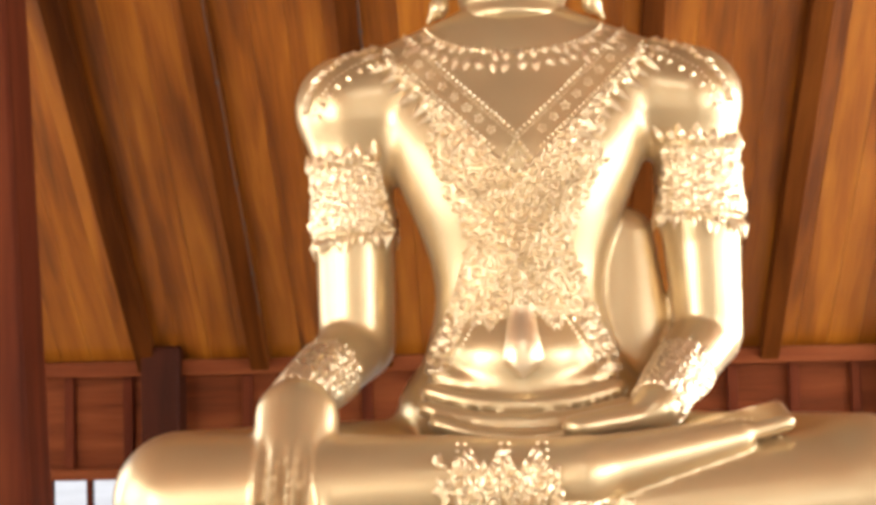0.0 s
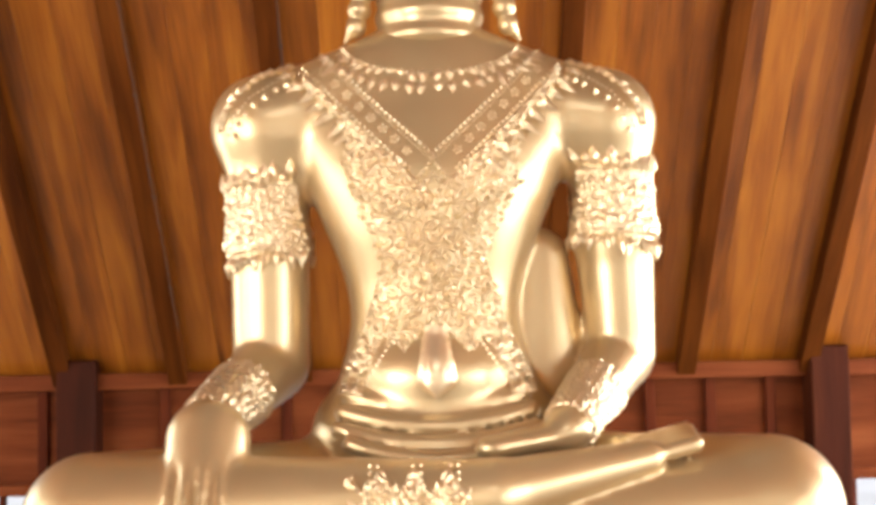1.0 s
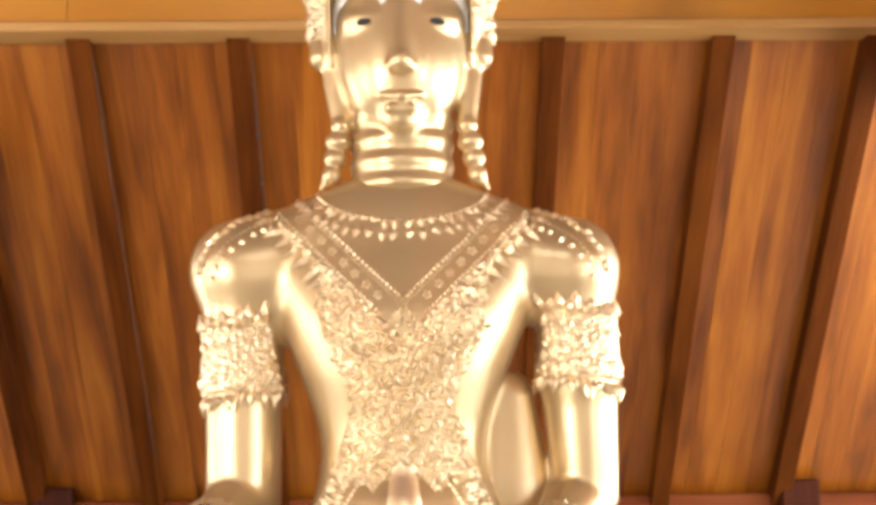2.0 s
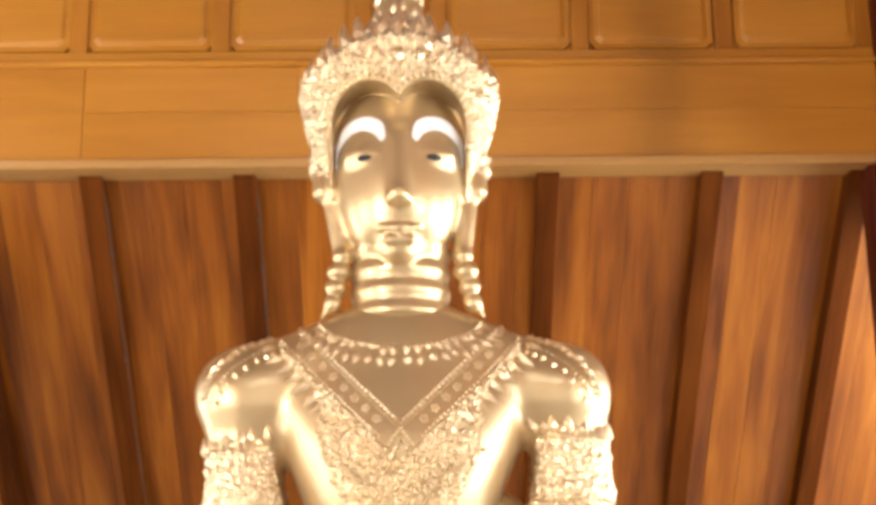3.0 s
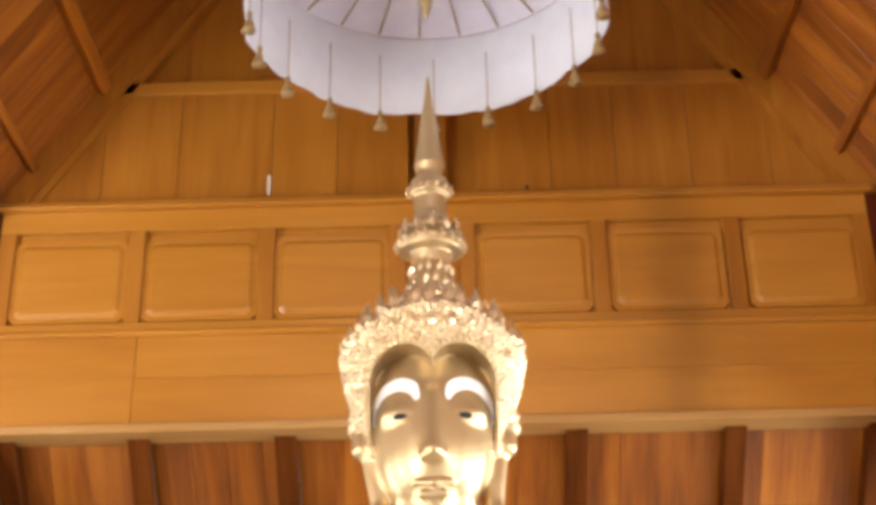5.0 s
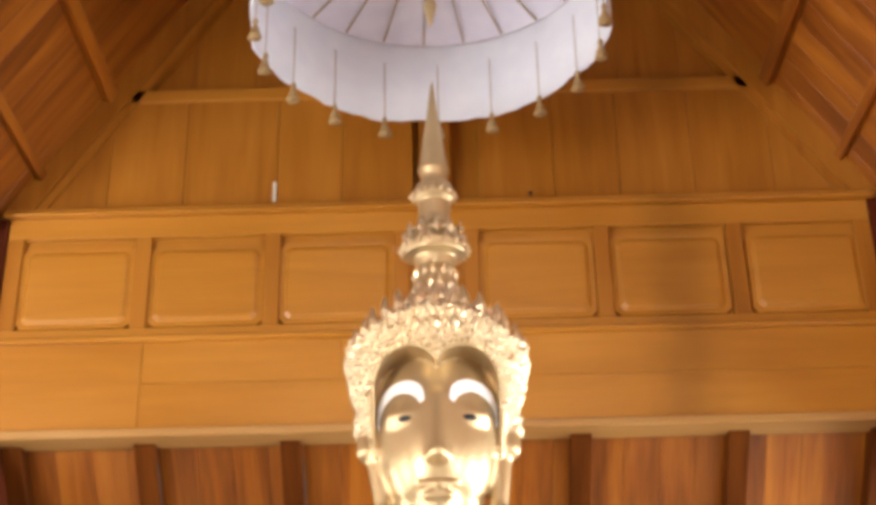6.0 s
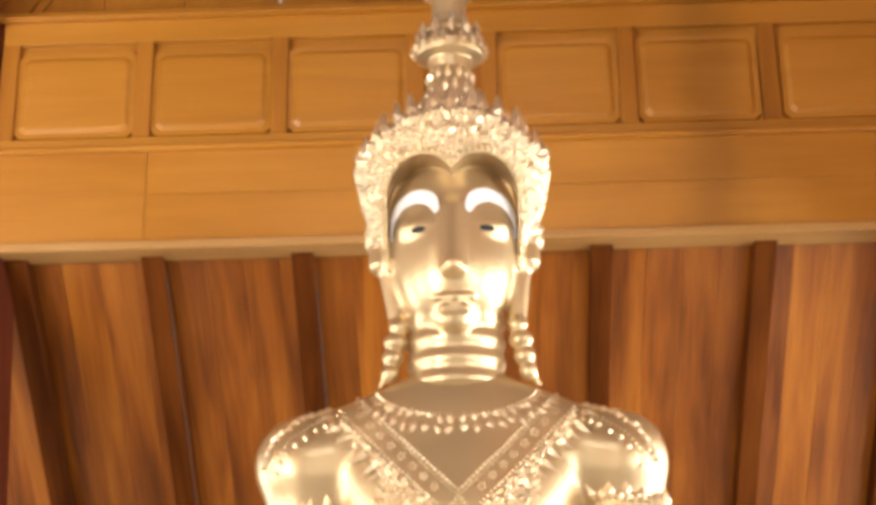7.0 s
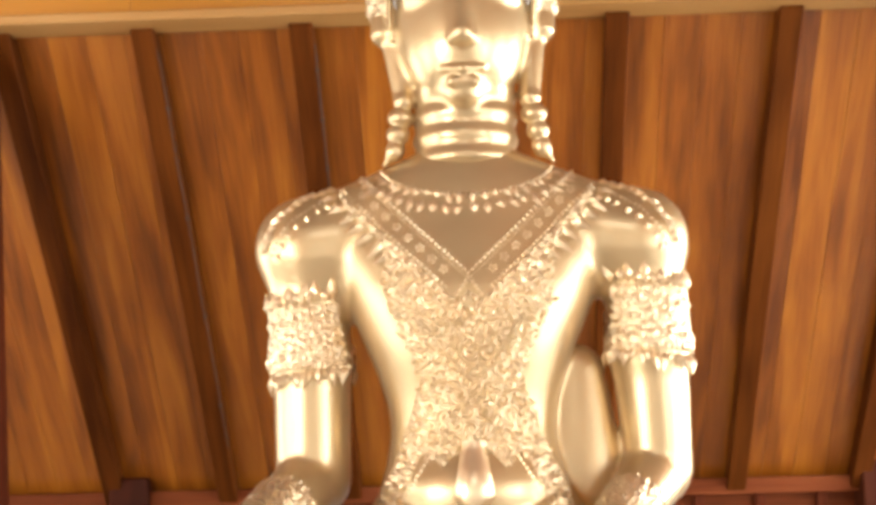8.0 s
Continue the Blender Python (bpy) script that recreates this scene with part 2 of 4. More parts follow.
def raised_panel(cx, cz, a, b):
    """A raised field with clipped corners, sloping down to its border."""
    bm = bmesh.new()
    loops = []
    for grow, y, cut in ((0.055, YF + 0.05, 0.035), (0.05, YF + 0.022, 0.035), (0.02, YF + 0.024, 0.03), (0.0, YF + 0.012, 0.03), (-0.012, YF + 0.010, 0.03)):
        p, q = a + grow, b + grow
        ring = [(-p + cut, -q), (p - cut, -q), (p, -q + cut), (p, q - cut), (p - cut, q), (-p + cut, q), (-p, q - cut), (-p, -q + cut)]
        loops.append([bm.verts.new((cx + x, y, cz + z)) for x, z in ring])
    for u, v in zip(loops, loops[1:]):
        for i in range(8):
            bm.faces.new((u[i], u[(i + 1) % 8], v[(i + 1) % 8], v[i]))
    bm.faces.new(loops[-1])
    bmesh.ops.recalc_face_normals(bm, faces=bm.faces)
    return bm


frieze_wall()


def gable_x(z):
    return HALF - (z - SPRING) / SLOPE


def gable_wall():
    w = new("wall_gable")
    tagged(w, "teak-boarded gable wall above the frieze", "wall", kind="structure")
    # lower tier of upright boards, then a darker tier set back behind a rail
    edges = [-2.72, -2.1, -1.62, -1.03, -0.62, -0.17, 0.25, 0.72, 1.13, 1.6, 2.1, 2.72]
    for x0, x1 in zip(edges, edges[1:]):
        if (x0, x1) == (-0.17, 0.25):
            continue
        bm = bmesh.new()
        tops = [min(6.2, SPRING + (HALF - abs(x)) * SLOPE) for x in (x0, x1)]
        pts = [(x0 + 0.002, 5.38), (x1 - 0.002, 5.38), (x1 - 0.002, tops[1]), (x0 + 0.002, tops[0])]
        if abs(tops[0] - 5.45) < 0.02:
            pts[3] = (x0 + 0.002, 5.45)
        faces = [[bm.verts.new((x, y, z)) for x, z in pts] for y in (YF + 0.08, YF + 0.12)]
        bm.faces.new(faces[0])
        bm.faces.new(faces[1][::-1])
        for i in range(4):
            bm.faces.new((faces[0][i], faces[1][i], faces[1][(i + 1) % 4], faces[0][(i + 1) % 4]))
        bmesh.ops.recalc_face_normals(bm, faces=bm.faces)
        part("board", bm, TEAK_Z, w)
    part("king_post", boxes((-0.13, 0.07, YF + 0.06, YF + 0.2, 5.385, 9.2)), TEAK_Z, w)
    part("rail", boxes((-2.32, -0.14, YF + 0.06, YF + 0.2, 6.2, 6.29), (0.08, 2.32, YF + 0.06, YF + 0.2, 6.2, 6.29)), TEAK_X, w)
    for x0 in np.arange(-2.4, 2.4, 0.4):
        x1 = x0 + 0.398
        top = [SPRING + (HALF - abs(x)) * SLOPE for x in (x0, x1)]
        bm = bmesh.new()
        faces = [[bm.verts.new((x, y, z)) for x, z in ((x0, 5.38), (x1, 5.38), (x1, top[1]), (x0, top[0]))] for y in (YF + 0.15, YF + 0.19)]
        bm.faces.new(faces[0])
        bm.faces.new(faces[1][::-1])
        for i in range(4):
            bm.faces.new((faces[0][i], faces[1][i], faces[1][(i + 1) % 4], faces[0][(i + 1) % 4]))
        bmesh.ops.recalc_face_normals(bm, faces=bm.faces)
        part("upper_board", bm, TEAK_Z, w)
    for s in (-1, 1):
        # sloping verge boards that follow the roof line
        for inset, deep, width in ((0.0, 0.03, 0.17), (0.17, 0.06, 0.05)):
            bm = bmesh.new()
            rings = []
            for z in (5.392, 9.3):
                x = gable_x(z) - inset * 1.2
                rings.append([bm.verts.new((s * (x - d * 1.2), y, z)) for d, y in ((0, YF + deep), (width, YF + deep), (width, YF + 0.2), (0, YF + 0.2))])
            for i in range(4):
                bm.faces.new((rings[0][i], rings[0][(i + 1) % 4], rings[1][(i + 1) % 4], rings[1][i]))
            bm.faces.new(rings[0])
            bm.faces.new(rings[1][::-1])
            bmesh.ops.recalc_face_normals(bm, faces=bm.faces)
            part("verge_board", bm, TEAK_Z, w)
    return w


gable_wall()


def sloping_boards(name, origin, along, across, length, total, width, thick, gap, mat, label):
    """A boarded ceiling: boards of that width side by side, their length down the slope (local y)."""
    bm = bmesh.new()
    n = int(total / width)
    for i in range(n):
        lift = random.uniform(-0.0015, 0.0015)
        box(bm, i * width + gap / 2, (i + 1) * width - gap / 2, 0, length, lift - thick, lift, bevel=0.0014)
    box(bm, 0, total, 0, length, 0.006, 0.05, bevel=0)
    ob = part(name, bm, mat)
    a, c = Vector(across).normalized(), Vector(along).normalized()
    u = a.cross(c)
    ob.matrix_world = Matrix.Translation(origin) @ Matrix((a, c, u)).transposed().to_4x4()
    return tagged(ob, label, "ceiling", kind="structure")


# lean-to roof behind the statue: it falls away from the beam to the rear wall
LEAN_TOP, LEAN_LOW = Vector((0, YF + 0.21, 4.0)), Vector((0, EAVE + 0.05, 1.40))
fall = LEAN_LOW - LEAN_TOP
sloping_boards("ceiling_lean_to", (-4.2, LEAN_TOP.y + 0.02, LEAN_TOP.z), fall, (1, 0, 0), fall.length + 0.1, 8.4, 0.21, 0.025, 0.0012, TEAK,
               "boarded sloping ceiling of varnished red-brown teak")
turn_fall = Matrix((Vector((1, 0, 0)), fall.normalized(), Vector((1, 0, 0)).cross(fall.normalized()))).transposed().to_4x4()
for x in (-3.4, -2.53, -1.75, -0.90, -0.04, 0.785, 1.70, 2.53, 3.4):
    r = part("rafter", boxes((-0.062, 0.062, 0.0, fall.length, -0.15, -0.026)), RAFTER)
    r.matrix_world = Matrix.Translation((x, LEAN_TOP.y + 0.02, LEAN_TOP.z)) @ turn_fall
    tagged(r, "dark brown teak rafter under the sloping ceiling", "rafter", "rafters", "structure")


def rear_wall():
    w = part("wall_north", boxes((-SIDE, SIDE, EAVE + 0.06, EAVE + 0.12, 0.60, 1.31), (-SIDE, SIDE, EAVE + 0.06, EAVE + 0.2, 0.0, 0.05), bevel=0), RED_X)
    tagged(w, "dark red timber rear wall with panels over low window openings", "wall", kind="structure")
    part("wall_plate", boxes((-SIDE, SIDE, EAVE - 0.06, EAVE + 0.14, 1.295, 1.405)), RED_X, w)
    part("window_head", boxes((-SIDE, SIDE, EAVE + 0.0, EAVE + 0.14, 0.585, 0.66)), RED_X, w)
    for x in np.arange(-4.35, 4.4, 0.415):
        if min(abs(x + 2.42), abs(x - 2.65), abs(x)) > 0.16:
            part("stile", boxes((x - 0.035, x + 0.035, EAVE + 0.02, EAVE + 0.06, 0.66, 1.295)), RED_Z, w)
    for x in (-4.9, -2.42, 0.1, 2.65, 5.1):
        part("post", boxes((x - 0.13, x + 0.13, EAVE - 0.16, EAVE + 0.1, 0.0, 1.5), bevel=0.012), RED_POST, w)
    for x in np.arange(-4.36, 4.5, 0.277):
        if min(abs(x + 2.42), abs(x - 2.65)) > 0.15:
            part("mullion", boxes((x - 0.02, x + 0.02, EAVE + 0.04, EAVE + 0.1, 0.05, 0.585)), RED_Z, w)
    return w


rear_wall()

for x in (-2.755, 2.71):
    p = part("pilaster", boxes((x - 0.09, x + 0.09, YF - 0.01, YF + 0.05, 3.94, 5.33)), RED_Z)
    tagged(p, "dark upright timber closing the end of the frieze", "pilaster", "pilasters", "structure")
for s, x, half in ((-1, -2.69, 0.17), (1, 2.64, 0.10)):
    shaft = boxes((x - half, x + half, YF + 0.02, YF + 0.02 + 2 * half, 0.0, 3.94), bevel=0.02)
    for v in shaft.verts:
        v.co.x += min(0, s) * 0.045 * (v.co.z - 2.2)   # battered outwards
    c = part("column", shaft, RED_Z)
    tagged(c, "dark red square timber column under the beam", "column", "columns", "structure")
    for y in (-2.4, -6.4, -10.4):
        c = part("column", boxes((s * 2.9 - 0.17, s * 2.9 + 0.17, y - 0.17, y + 0.17, 0.0, 5.2 if s < 0 else 3.5), bevel=0.02), RED_Z)
        tagged(c, "dark red square timber column under the beam", "column", "columns", "structure")

# nave side walls over the columns, roof slopes, purlins
for s, side in ((-1, "west"), (1, "east")):
    # unseen: east hangs low to shade the frieze, west stops high to light it
    w = part("wall_" + side, boxes((s * 2.9 - 0.12, s * 2.9 + 0.12, FRONT, YF + 0.25, 5.2 if s < 0 else 3.5, 5.44), bevel=0), TEAK_X)
    tagged(w, "unseen teak upper wall over the nave columns, its height set to steer side light", "wall", kind="structure")
    run = HALF + 0.2
    up = Vector((-s * 1.0, 0, SLOPE)).normalized()
    along = (0, -1, 0) if s < 0 else (0, 1, 0)
    start = (s * (HALF + 0.13), YF + 0.3, SPRING - 0.2) if s < 0 else (s * (HALF + 0.13), FRONT - 0.1, SPRING - 0.2)
    sloping_boards("ceiling_" + side, start, up, along, (run + 0.02) * math.hypot(1, SLOPE), -FRONT + YF + 0.4, 0.19, 0.025, 0.0012, TEAK,
                   "steep boarded roof slope of varnished teak")
    for k, (z, size) in enumerate(((5.66, 0.06), (6.24, 0.09), (7.1, 0.08), (8.0, 0.08))):
        x = s * (HALF - (z - SPRING) / SLOPE - 0.06)
        p = part("purlin", boxes((-size / 2, size / 2, FRONT, YF + 0.1, -size / 2, size / 2)), TEAK)
        p.matrix_world = Matrix.Translation((x, 0, z)) @ Matrix.Rotation(s * math.atan(SLOPE), 4, 'Y')
        tagged(p, "teak purlin along the roof slope", "purlin", "purlins", "structure")
    # aisle: outer wall with three wide openings, and its ceiling
    rows, y0 = [], FRONT
    for y in (-10.0, -6.0, -2.0, 2.0):
        rows += [(s * SIDE - 0.1, s * SIDE + 0.1, y0, y - 1.6, 0, 4.2), (s * SIDE - 0.1, s * SIDE + 0.1, y - 1.6, y + 1.6, 0, 0.45),
                 (s * SIDE - 0.1, s * SIDE + 0.1, y - 1.6, y + 1.6, 3.55, 4.2)]
        y0 = y + 1.6
    rows.append((s * SIDE - 0.1, s * SIDE + 0.1, y0, EAVE + 0.2, 0, 4.2))
    w = part("wall_aisle_" + side, boxes(*rows, bevel=0), PLASTER)
    tagged(w, "plain plastered outer wall with wide openings", "wall", kind="structure")
    c = part("ceiling_aisle_" + side, boxes((-2.1, 2.1, FRONT, EAVE + 0.2, -0.03, 0.03), bevel=0), TEAK)
    # raised on the west so that side's light clears it to the frieze
    c.matrix_world = Matrix.Translation((s * 4.75, 0, 4.65 if s < 0 else 4.15)) @ Matrix.Rotation(s * math.atan(0.3), 4, 'Y')
    tagged(c, "boarded teak ceiling of the aisle", "ceiling", kind="structure")

rows = [(-SIDE, SIDE, FRONT - 0.1, FRONT + 0.1, 3.65, 5.44)]
x0 = -SIDE
for x in (-4.4, 0.0, 4.4):
    rows.append((x0, x - 1.25, FRONT - 0.1, FRONT + 0.1, 0, 3.65))
    x0 = x + 1.25
rows.append((x0, SIDE, FRONT - 0.1, FRONT + 0.1, 0, 3.65))
wf = part("wall_south", boxes(*rows, bevel=0), TEAK_Z)
tagged(wf, "teak-boarded front wall with three doorways", "wall", kind="structure")
# unseen front gable; its opening is added to hold the fill lamp
bm = bmesh.new()
outer = [(-HALF - 0.2, 5.44), (HALF + 0.2, 5.44), (1.35, 7.6), (0, 9.7), (-1.35, 7.6)]
inner = [(-1.35, 5.8), (1.35, 5.8), (1.35, 7.5), (-1.35, 7.5)]
o = [bm.verts.new((x, FRONT, z)) for x, z in outer]
i = [bm.verts.new((x, FRONT, z)) for x, z in inner]
for f in ((o[0], o[1], i[1], i[0]), (o[1], o[2], i[2], i[1]), (o[2], o[3], o[4], i[3], i[2]), (o[4], o[0], i[0], i[3])):
    bm.faces.new(f)
tagged(part("wall_south_gable", bm, TEAK_Z), "unseen teak gable over the front doorways, with an opening added for a fill lamp", "wall", kind="structure")


# ---- the statue: one mesh, shaped from blended solids ----
AX = -0.02   # the statue's middle


def blend(a, b, k):
    h = np.clip(0.5 + 0.5 * (b - a) / k, 0, 1)
    return b + (a - b) * h - k * h * (1 - h)


def carve(a, b, k):
    return -blend(-a, b, k)


def limb(p, a, b, ra, rb, flat=(1, 1, 1)):
    """A tapered, round-ended limb."""
    s = np.array(flat)
    a, b = np.array(a) * s, np.array(b) * s
    q = p * s
    ab = b - a
    h = np.clip(((q - a) @ ab) / (ab @ ab), 0, 1)
    return np.linalg.norm(q - a - h[:, None] * ab, axis=1) - (ra + (rb - ra) * h)


def egg(p, c, r):
    r = np.array(r)
    q = (p - np.array(c)) / r
    k0 = np.linalg.norm(q, axis=1)
    k1 = np.linalg.norm(q / r, axis=1)
    return k0 * (k0 - 1) / np.maximum(k1, 1e-6)


def stack(p, heights, half, deep, cy, soft=1.0):
    """An upright form of elliptic section, from half-widths, depths and centres at several heights."""
    z = p[:, 2]
    w, d, c = (sum(np.interp(z + k, heights, row) for k in (-0.06, -0.03, 0, 0.03, 0.06)) / 5 for row in (half, deep, cy))
    k = np.hypot((p[:, 0] - AX) / w, (p[:, 1] - c) / d)
    side = (k - 1) * np.minimum(w, d) * soft
    ends = np.maximum(heights[0] - z, z - heights[-1])
    return np.maximum(side, ends)


def body(p):
    d = stack(p, [1.0, 1.25, 1.36, 1.5, 1.66, 1.78, 1.9, 2.0, 2.2, 2.38, 2.52, 2.62, 2.69, 2.75, 2.84],
              [0.46, 0.43, 0.395, 0.355, 0.310, 0.312, 0.345, 0.385, 0.47, 0.55, 0.575, 0.53, 0.42, 0.25, 0.10],
              [0.34, 0.33, 0.31, 0.285, 0.262, 0.265, 0.28, 0.295, 0.31, 0.285, 0.265, 0.255, 0.235, 0.195, 0.10],
              [-0.05, -0.05, -0.05, -0.05, -0.045, -0.045, -0.045, -0.045, -0.03, 0.0, 0.025, 0.035, 0.035, 0.02, 0.0])
    d = blend(d, egg(p, (AX, -0.14, 1.50), (0.30, 0.22, 0.16)), 0.06)
    for s in (-1, 1):
        d = blend(d, limb(p, (AX + s * 0.25, 0.02, 2.55), (AX + s * 0.635, 0.02, 2.44), 0.155, 0.165), 0.08)
        top, mid, low = ((-0.645, -0.632, -0.630), (0.640, 0.655, 0.672))[s > 0]
        arm = limb(p, (top, 0.02, 2.42), (mid, 0.0, 2.0), 0.158, 0.148)
        arm = blend(arm, limb(p, (mid, 0.0, 2.0), (low, 0.0, 1.56), 0.148, 0.142 if s < 0 else 0.125), 0.04)
        d = blend(d, arm, 0.04 + 0.11 * np.clip((p[:, 2] - 2.12) / 0.25, 0, 1))
    # forearms and hands
    fl = limb(p, (-0.635, 0.0, 1.535), (-0.79, -0.50, 1.355), 0.135, 0.092)
    d = blend(d, fl, 0.02)
    hand = limb(p, (-0.765, -0.64, 1.31), (-0.772, -0.865, 0.93), 0.138, 0.118, (1, 1.35, 1)) / 1.35
    low = np.clip((1.27 - p[:, 2]) / 0.1, 0, 1)
    hand = hand - 0.014 * low * np.cos((p[:, 0] + 0.757) * 2 * np.pi / 0.056)
    d = blend(d, hand, 0.03)
    fr = limb(p, (0.655, 0.0, 1.535), (0.42, -0.44, 1.31), 0.125, 0.085)
    d = blend(d, fr, 0.02)
    d = blend(d, limb(p, (0.36, -0.46, 1.29), (0.16, -0.55, 1.265), 0.07, 0.06, (1, 1, 1.4)), 0.03)
    # legs: the upper shin lies across, its foot on the other thigh
    legs = limb(p, (-0.30, -0.02, 1.06), (-1.16, -0.56, 1.055), 0.21, 0.22)
    legs = blend(legs, limb(p, (0.30, -0.02, 1.06), (1.07, -0.56, 1.055), 0.22, 0.235), 0.05)
    legs = blend(legs, limb(p, (1.07, -0.58, 1.045), (-0.25, -0.70, 0.95), 0.225, 0.15), 0.03)
    top = limb(p, (-1.16, -0.60, 1.055), (0.15, -0.78, 1.135), 0.22, 0.115)
    top = blend(top, limb(p, (0.15, -0.78, 1.138), (0.64, -0.70, 1.232), 0.108, 0.062), 0.03)
    for i in range(5):
        q = limb(p, (0.62, -0.71 + 0.032 * i, 1.232 + 0.008 * i), (0.80, -0.69 + 0.034 * i, 1.275 + 0.008 * i), 0.03, 0.03)
        top = blend(top, q, 0.012)
    legs = blend(legs, top, 0.012)
    d = blend(d, legs, 0.02)
    # robe that falls behind the arm
    robe = limb(p, (0.36, 0.06, 1.28), (0.375, 0.06, 1.92), 0.245, 0.115, (1, 2.2, 1)) / 2.2
    d = blend(d, robe, 0.02)
    for s in (-1, 1):
        d = blend(d, egg(p, (AX + s * 0.29, -0.05, 1.30), (0.16, 0.24, 0.14)), 0.08)
    # folds of the waist cloth
    for z, w, y, r in ((1.43, 0.30, -0.31, 0.036), (1.375, 0.33, -0.36, 0.034), (1.32, 0.34, -0.42, 0.032), (1.275, 0.30, -0.48, 0.03)):
        x = p[:, 0] - AX
        sag = z - 0.05 * (1 - np.clip(x / w, -1, 1) ** 2)
        q = np.stack([np.maximum(np.abs(x) - w, 0), p[:, 1] - y - 0.5 * x * x, p[:, 2] - sag], 1)
        d = blend(d, np.linalg.norm(q, axis=1) - r, 0.02)
    return d


def crown_rise(ahead, z):
    """How far the crown's rim is drawn up over the brow and down over the ears."""
    return (0.13 * ahead ** 2 - 0.085) * np.clip((4.06 - z) / 0.2, 0, 1) * np.clip((z - 3.4) / 0.15, 0, 1)


def head(p):
    q = p - np.array((-0.02, 0.0, 0.0))
    d = blend(egg(q, (0, 0.0, 3.42), (0.285, 0.278, 0.33)), egg(q, (0, -0.075, 3.15), (0.212, 0.208, 0.225)), 0.17)
    d = blend(d, egg(q, (0, -0.20, 2.975), (0.065, 0.07, 0.055)), 0.06)
    # neck with three rings
    z = p[:, 2]
    ring = 0.200 + 0.005 * np.cos((z - 2.83) * 2 * np.pi / 0.085) - 0.09 * np.clip((2.73 - z) / 0.14, 0, 1)
    neck = np.maximum((np.hypot(q[:, 0], (q[:, 1] + 0.0)) - ring), np.maximum(2.55 - z, z - 3.1))
    d = blend(d, neck, 0.02)
    # nose, lips, lids
    d = blend(d, limb(q, (0, -0.265, 3.43), (0, -0.312, 3.19), 0.026, 0.036), 0.05)
    d = blend(d, egg(q, (0, -0.312, 3.170), (0.038, 0.034, 0.030)), 0.03)
    for s in (-1, 1):
        d = blend(d, egg(q, (s * 0.032, -0.30, 3.160), (0.02, 0.024, 0.016)), 0.016)
        d = blend(d, egg(q, (s * 0.142, -0.199, 3.366), (0.075, 0.05, 0.036)), 0.05)
        d = carve(d, limb(q, (s * 0.092, -0.30, 3.342), (s * 0.195, -0.27, 3.350), 0.012, 0.01), 0.02)
        d = blend(d, limb(q, (s * 0.010, -0.283, 3.048), (s * 0.075, -0.254, 3.058), 0.017, 0.009), 0.02)
        # ears with long lobes
        near = 0.235 if s < 0 else 0.255
        d = blend(d, limb(q, (s * 0.315, 0.0, 3.42), (s * 0.320, -0.02, 3.27), 0.048, 0.044, (1.0, 0.8, 1.0)), 0.02)
        d = blend(d, limb(q, (s * 0.280, -0.02, 3.28), (s * near, -0.05, 3.0), 0.05, 0.04), 0.03)
        for z0, r in ((2.985, 0.042), (2.92, 0.052), (2.855, 0.044), (2.79, 0.036)):
            d = blend(d, egg(q, (s * (near + (2.985 - z0) * 0.2), -0.06, z0), (r, r, 0.042)), 0.008)
        d = blend(d, limb(q, (s * (near + 0.035), -0.06, 2.80), (s * (near + 0.08), -0.05, 2.735), 0.03, 0.008), 0.01)
    d = blend(d, limb(q, (-0.042, -0.266, 3.005), (0.042, -0.266, 3.005), 0.020, 0.020), 0.02)
    # crown: a flaring band open over the face, a dome, then the spire
    prof = np.array([(3.22, 0.295), (3.40, 0.332), (3.60, 0.375), (3.78, 0.410), (3.80, 0.375), (3.83, 0.31), (3.88, 0.225), (3.92, 0.165), (3.97, 0.128), (4.02, 0.112),
                     (4.08, 0.105), (4.17, 0.090), (4.22, 0.10), (4.235, 0.15), (4.28, 0.160), (4.31, 0.13), (4.33, 0.115), (4.36, 0.12), (4.39, 0.09), (4.44, 0.076),
                     (4.52, 0.080), (4.535, 0.1), (4.575, 0.102), (4.61, 0.088), (4.63, 0.064), (4.66, 0.062), (4.70, 0.075), (4.78, 0.062), (4.9, 0.046), (5.05, 0.024), (5.22, 0.004)])
    ahead = np.clip(-q[:, 1] / np.maximum(np.hypot(q[:, 0], q[:, 1]), 1e-4), 0, 1)
    r = np.interp(z - crown_rise(ahead, z), prof[:, 0], prof[:, 1])
    crown = np.maximum((np.hypot(q[:, 0], q[:, 1] * 1.06) - r) * 0.8, np.maximum(3.22 - z, z - 5.23))
    x = np.abs(q[:, 0])
    face = np.minimum(np.hypot((x - 0.125) / 1.0, (z - 3.50) / 1.0) - 0.147, np.maximum(x - 0.272, z - 3.50))
    face = np.maximum(face, q[:, 1] + 0.10)
    crown = np.maximum(crown, -face)
    return blend(d, crown, 0.008)


def whole(p):
    d = np.empty(len(p))
    up, down = p[:, 2] > 2.80, p[:, 2] < 2.60
    mid = ~(up | down)
    for where, solid in ((up, head), (down, body)):
        if where.any():
            d[where] = solid(p[where])
    if mid.any():
        d[mid] = blend(body(p[mid]), head(p[mid]), 0.012)
    return d


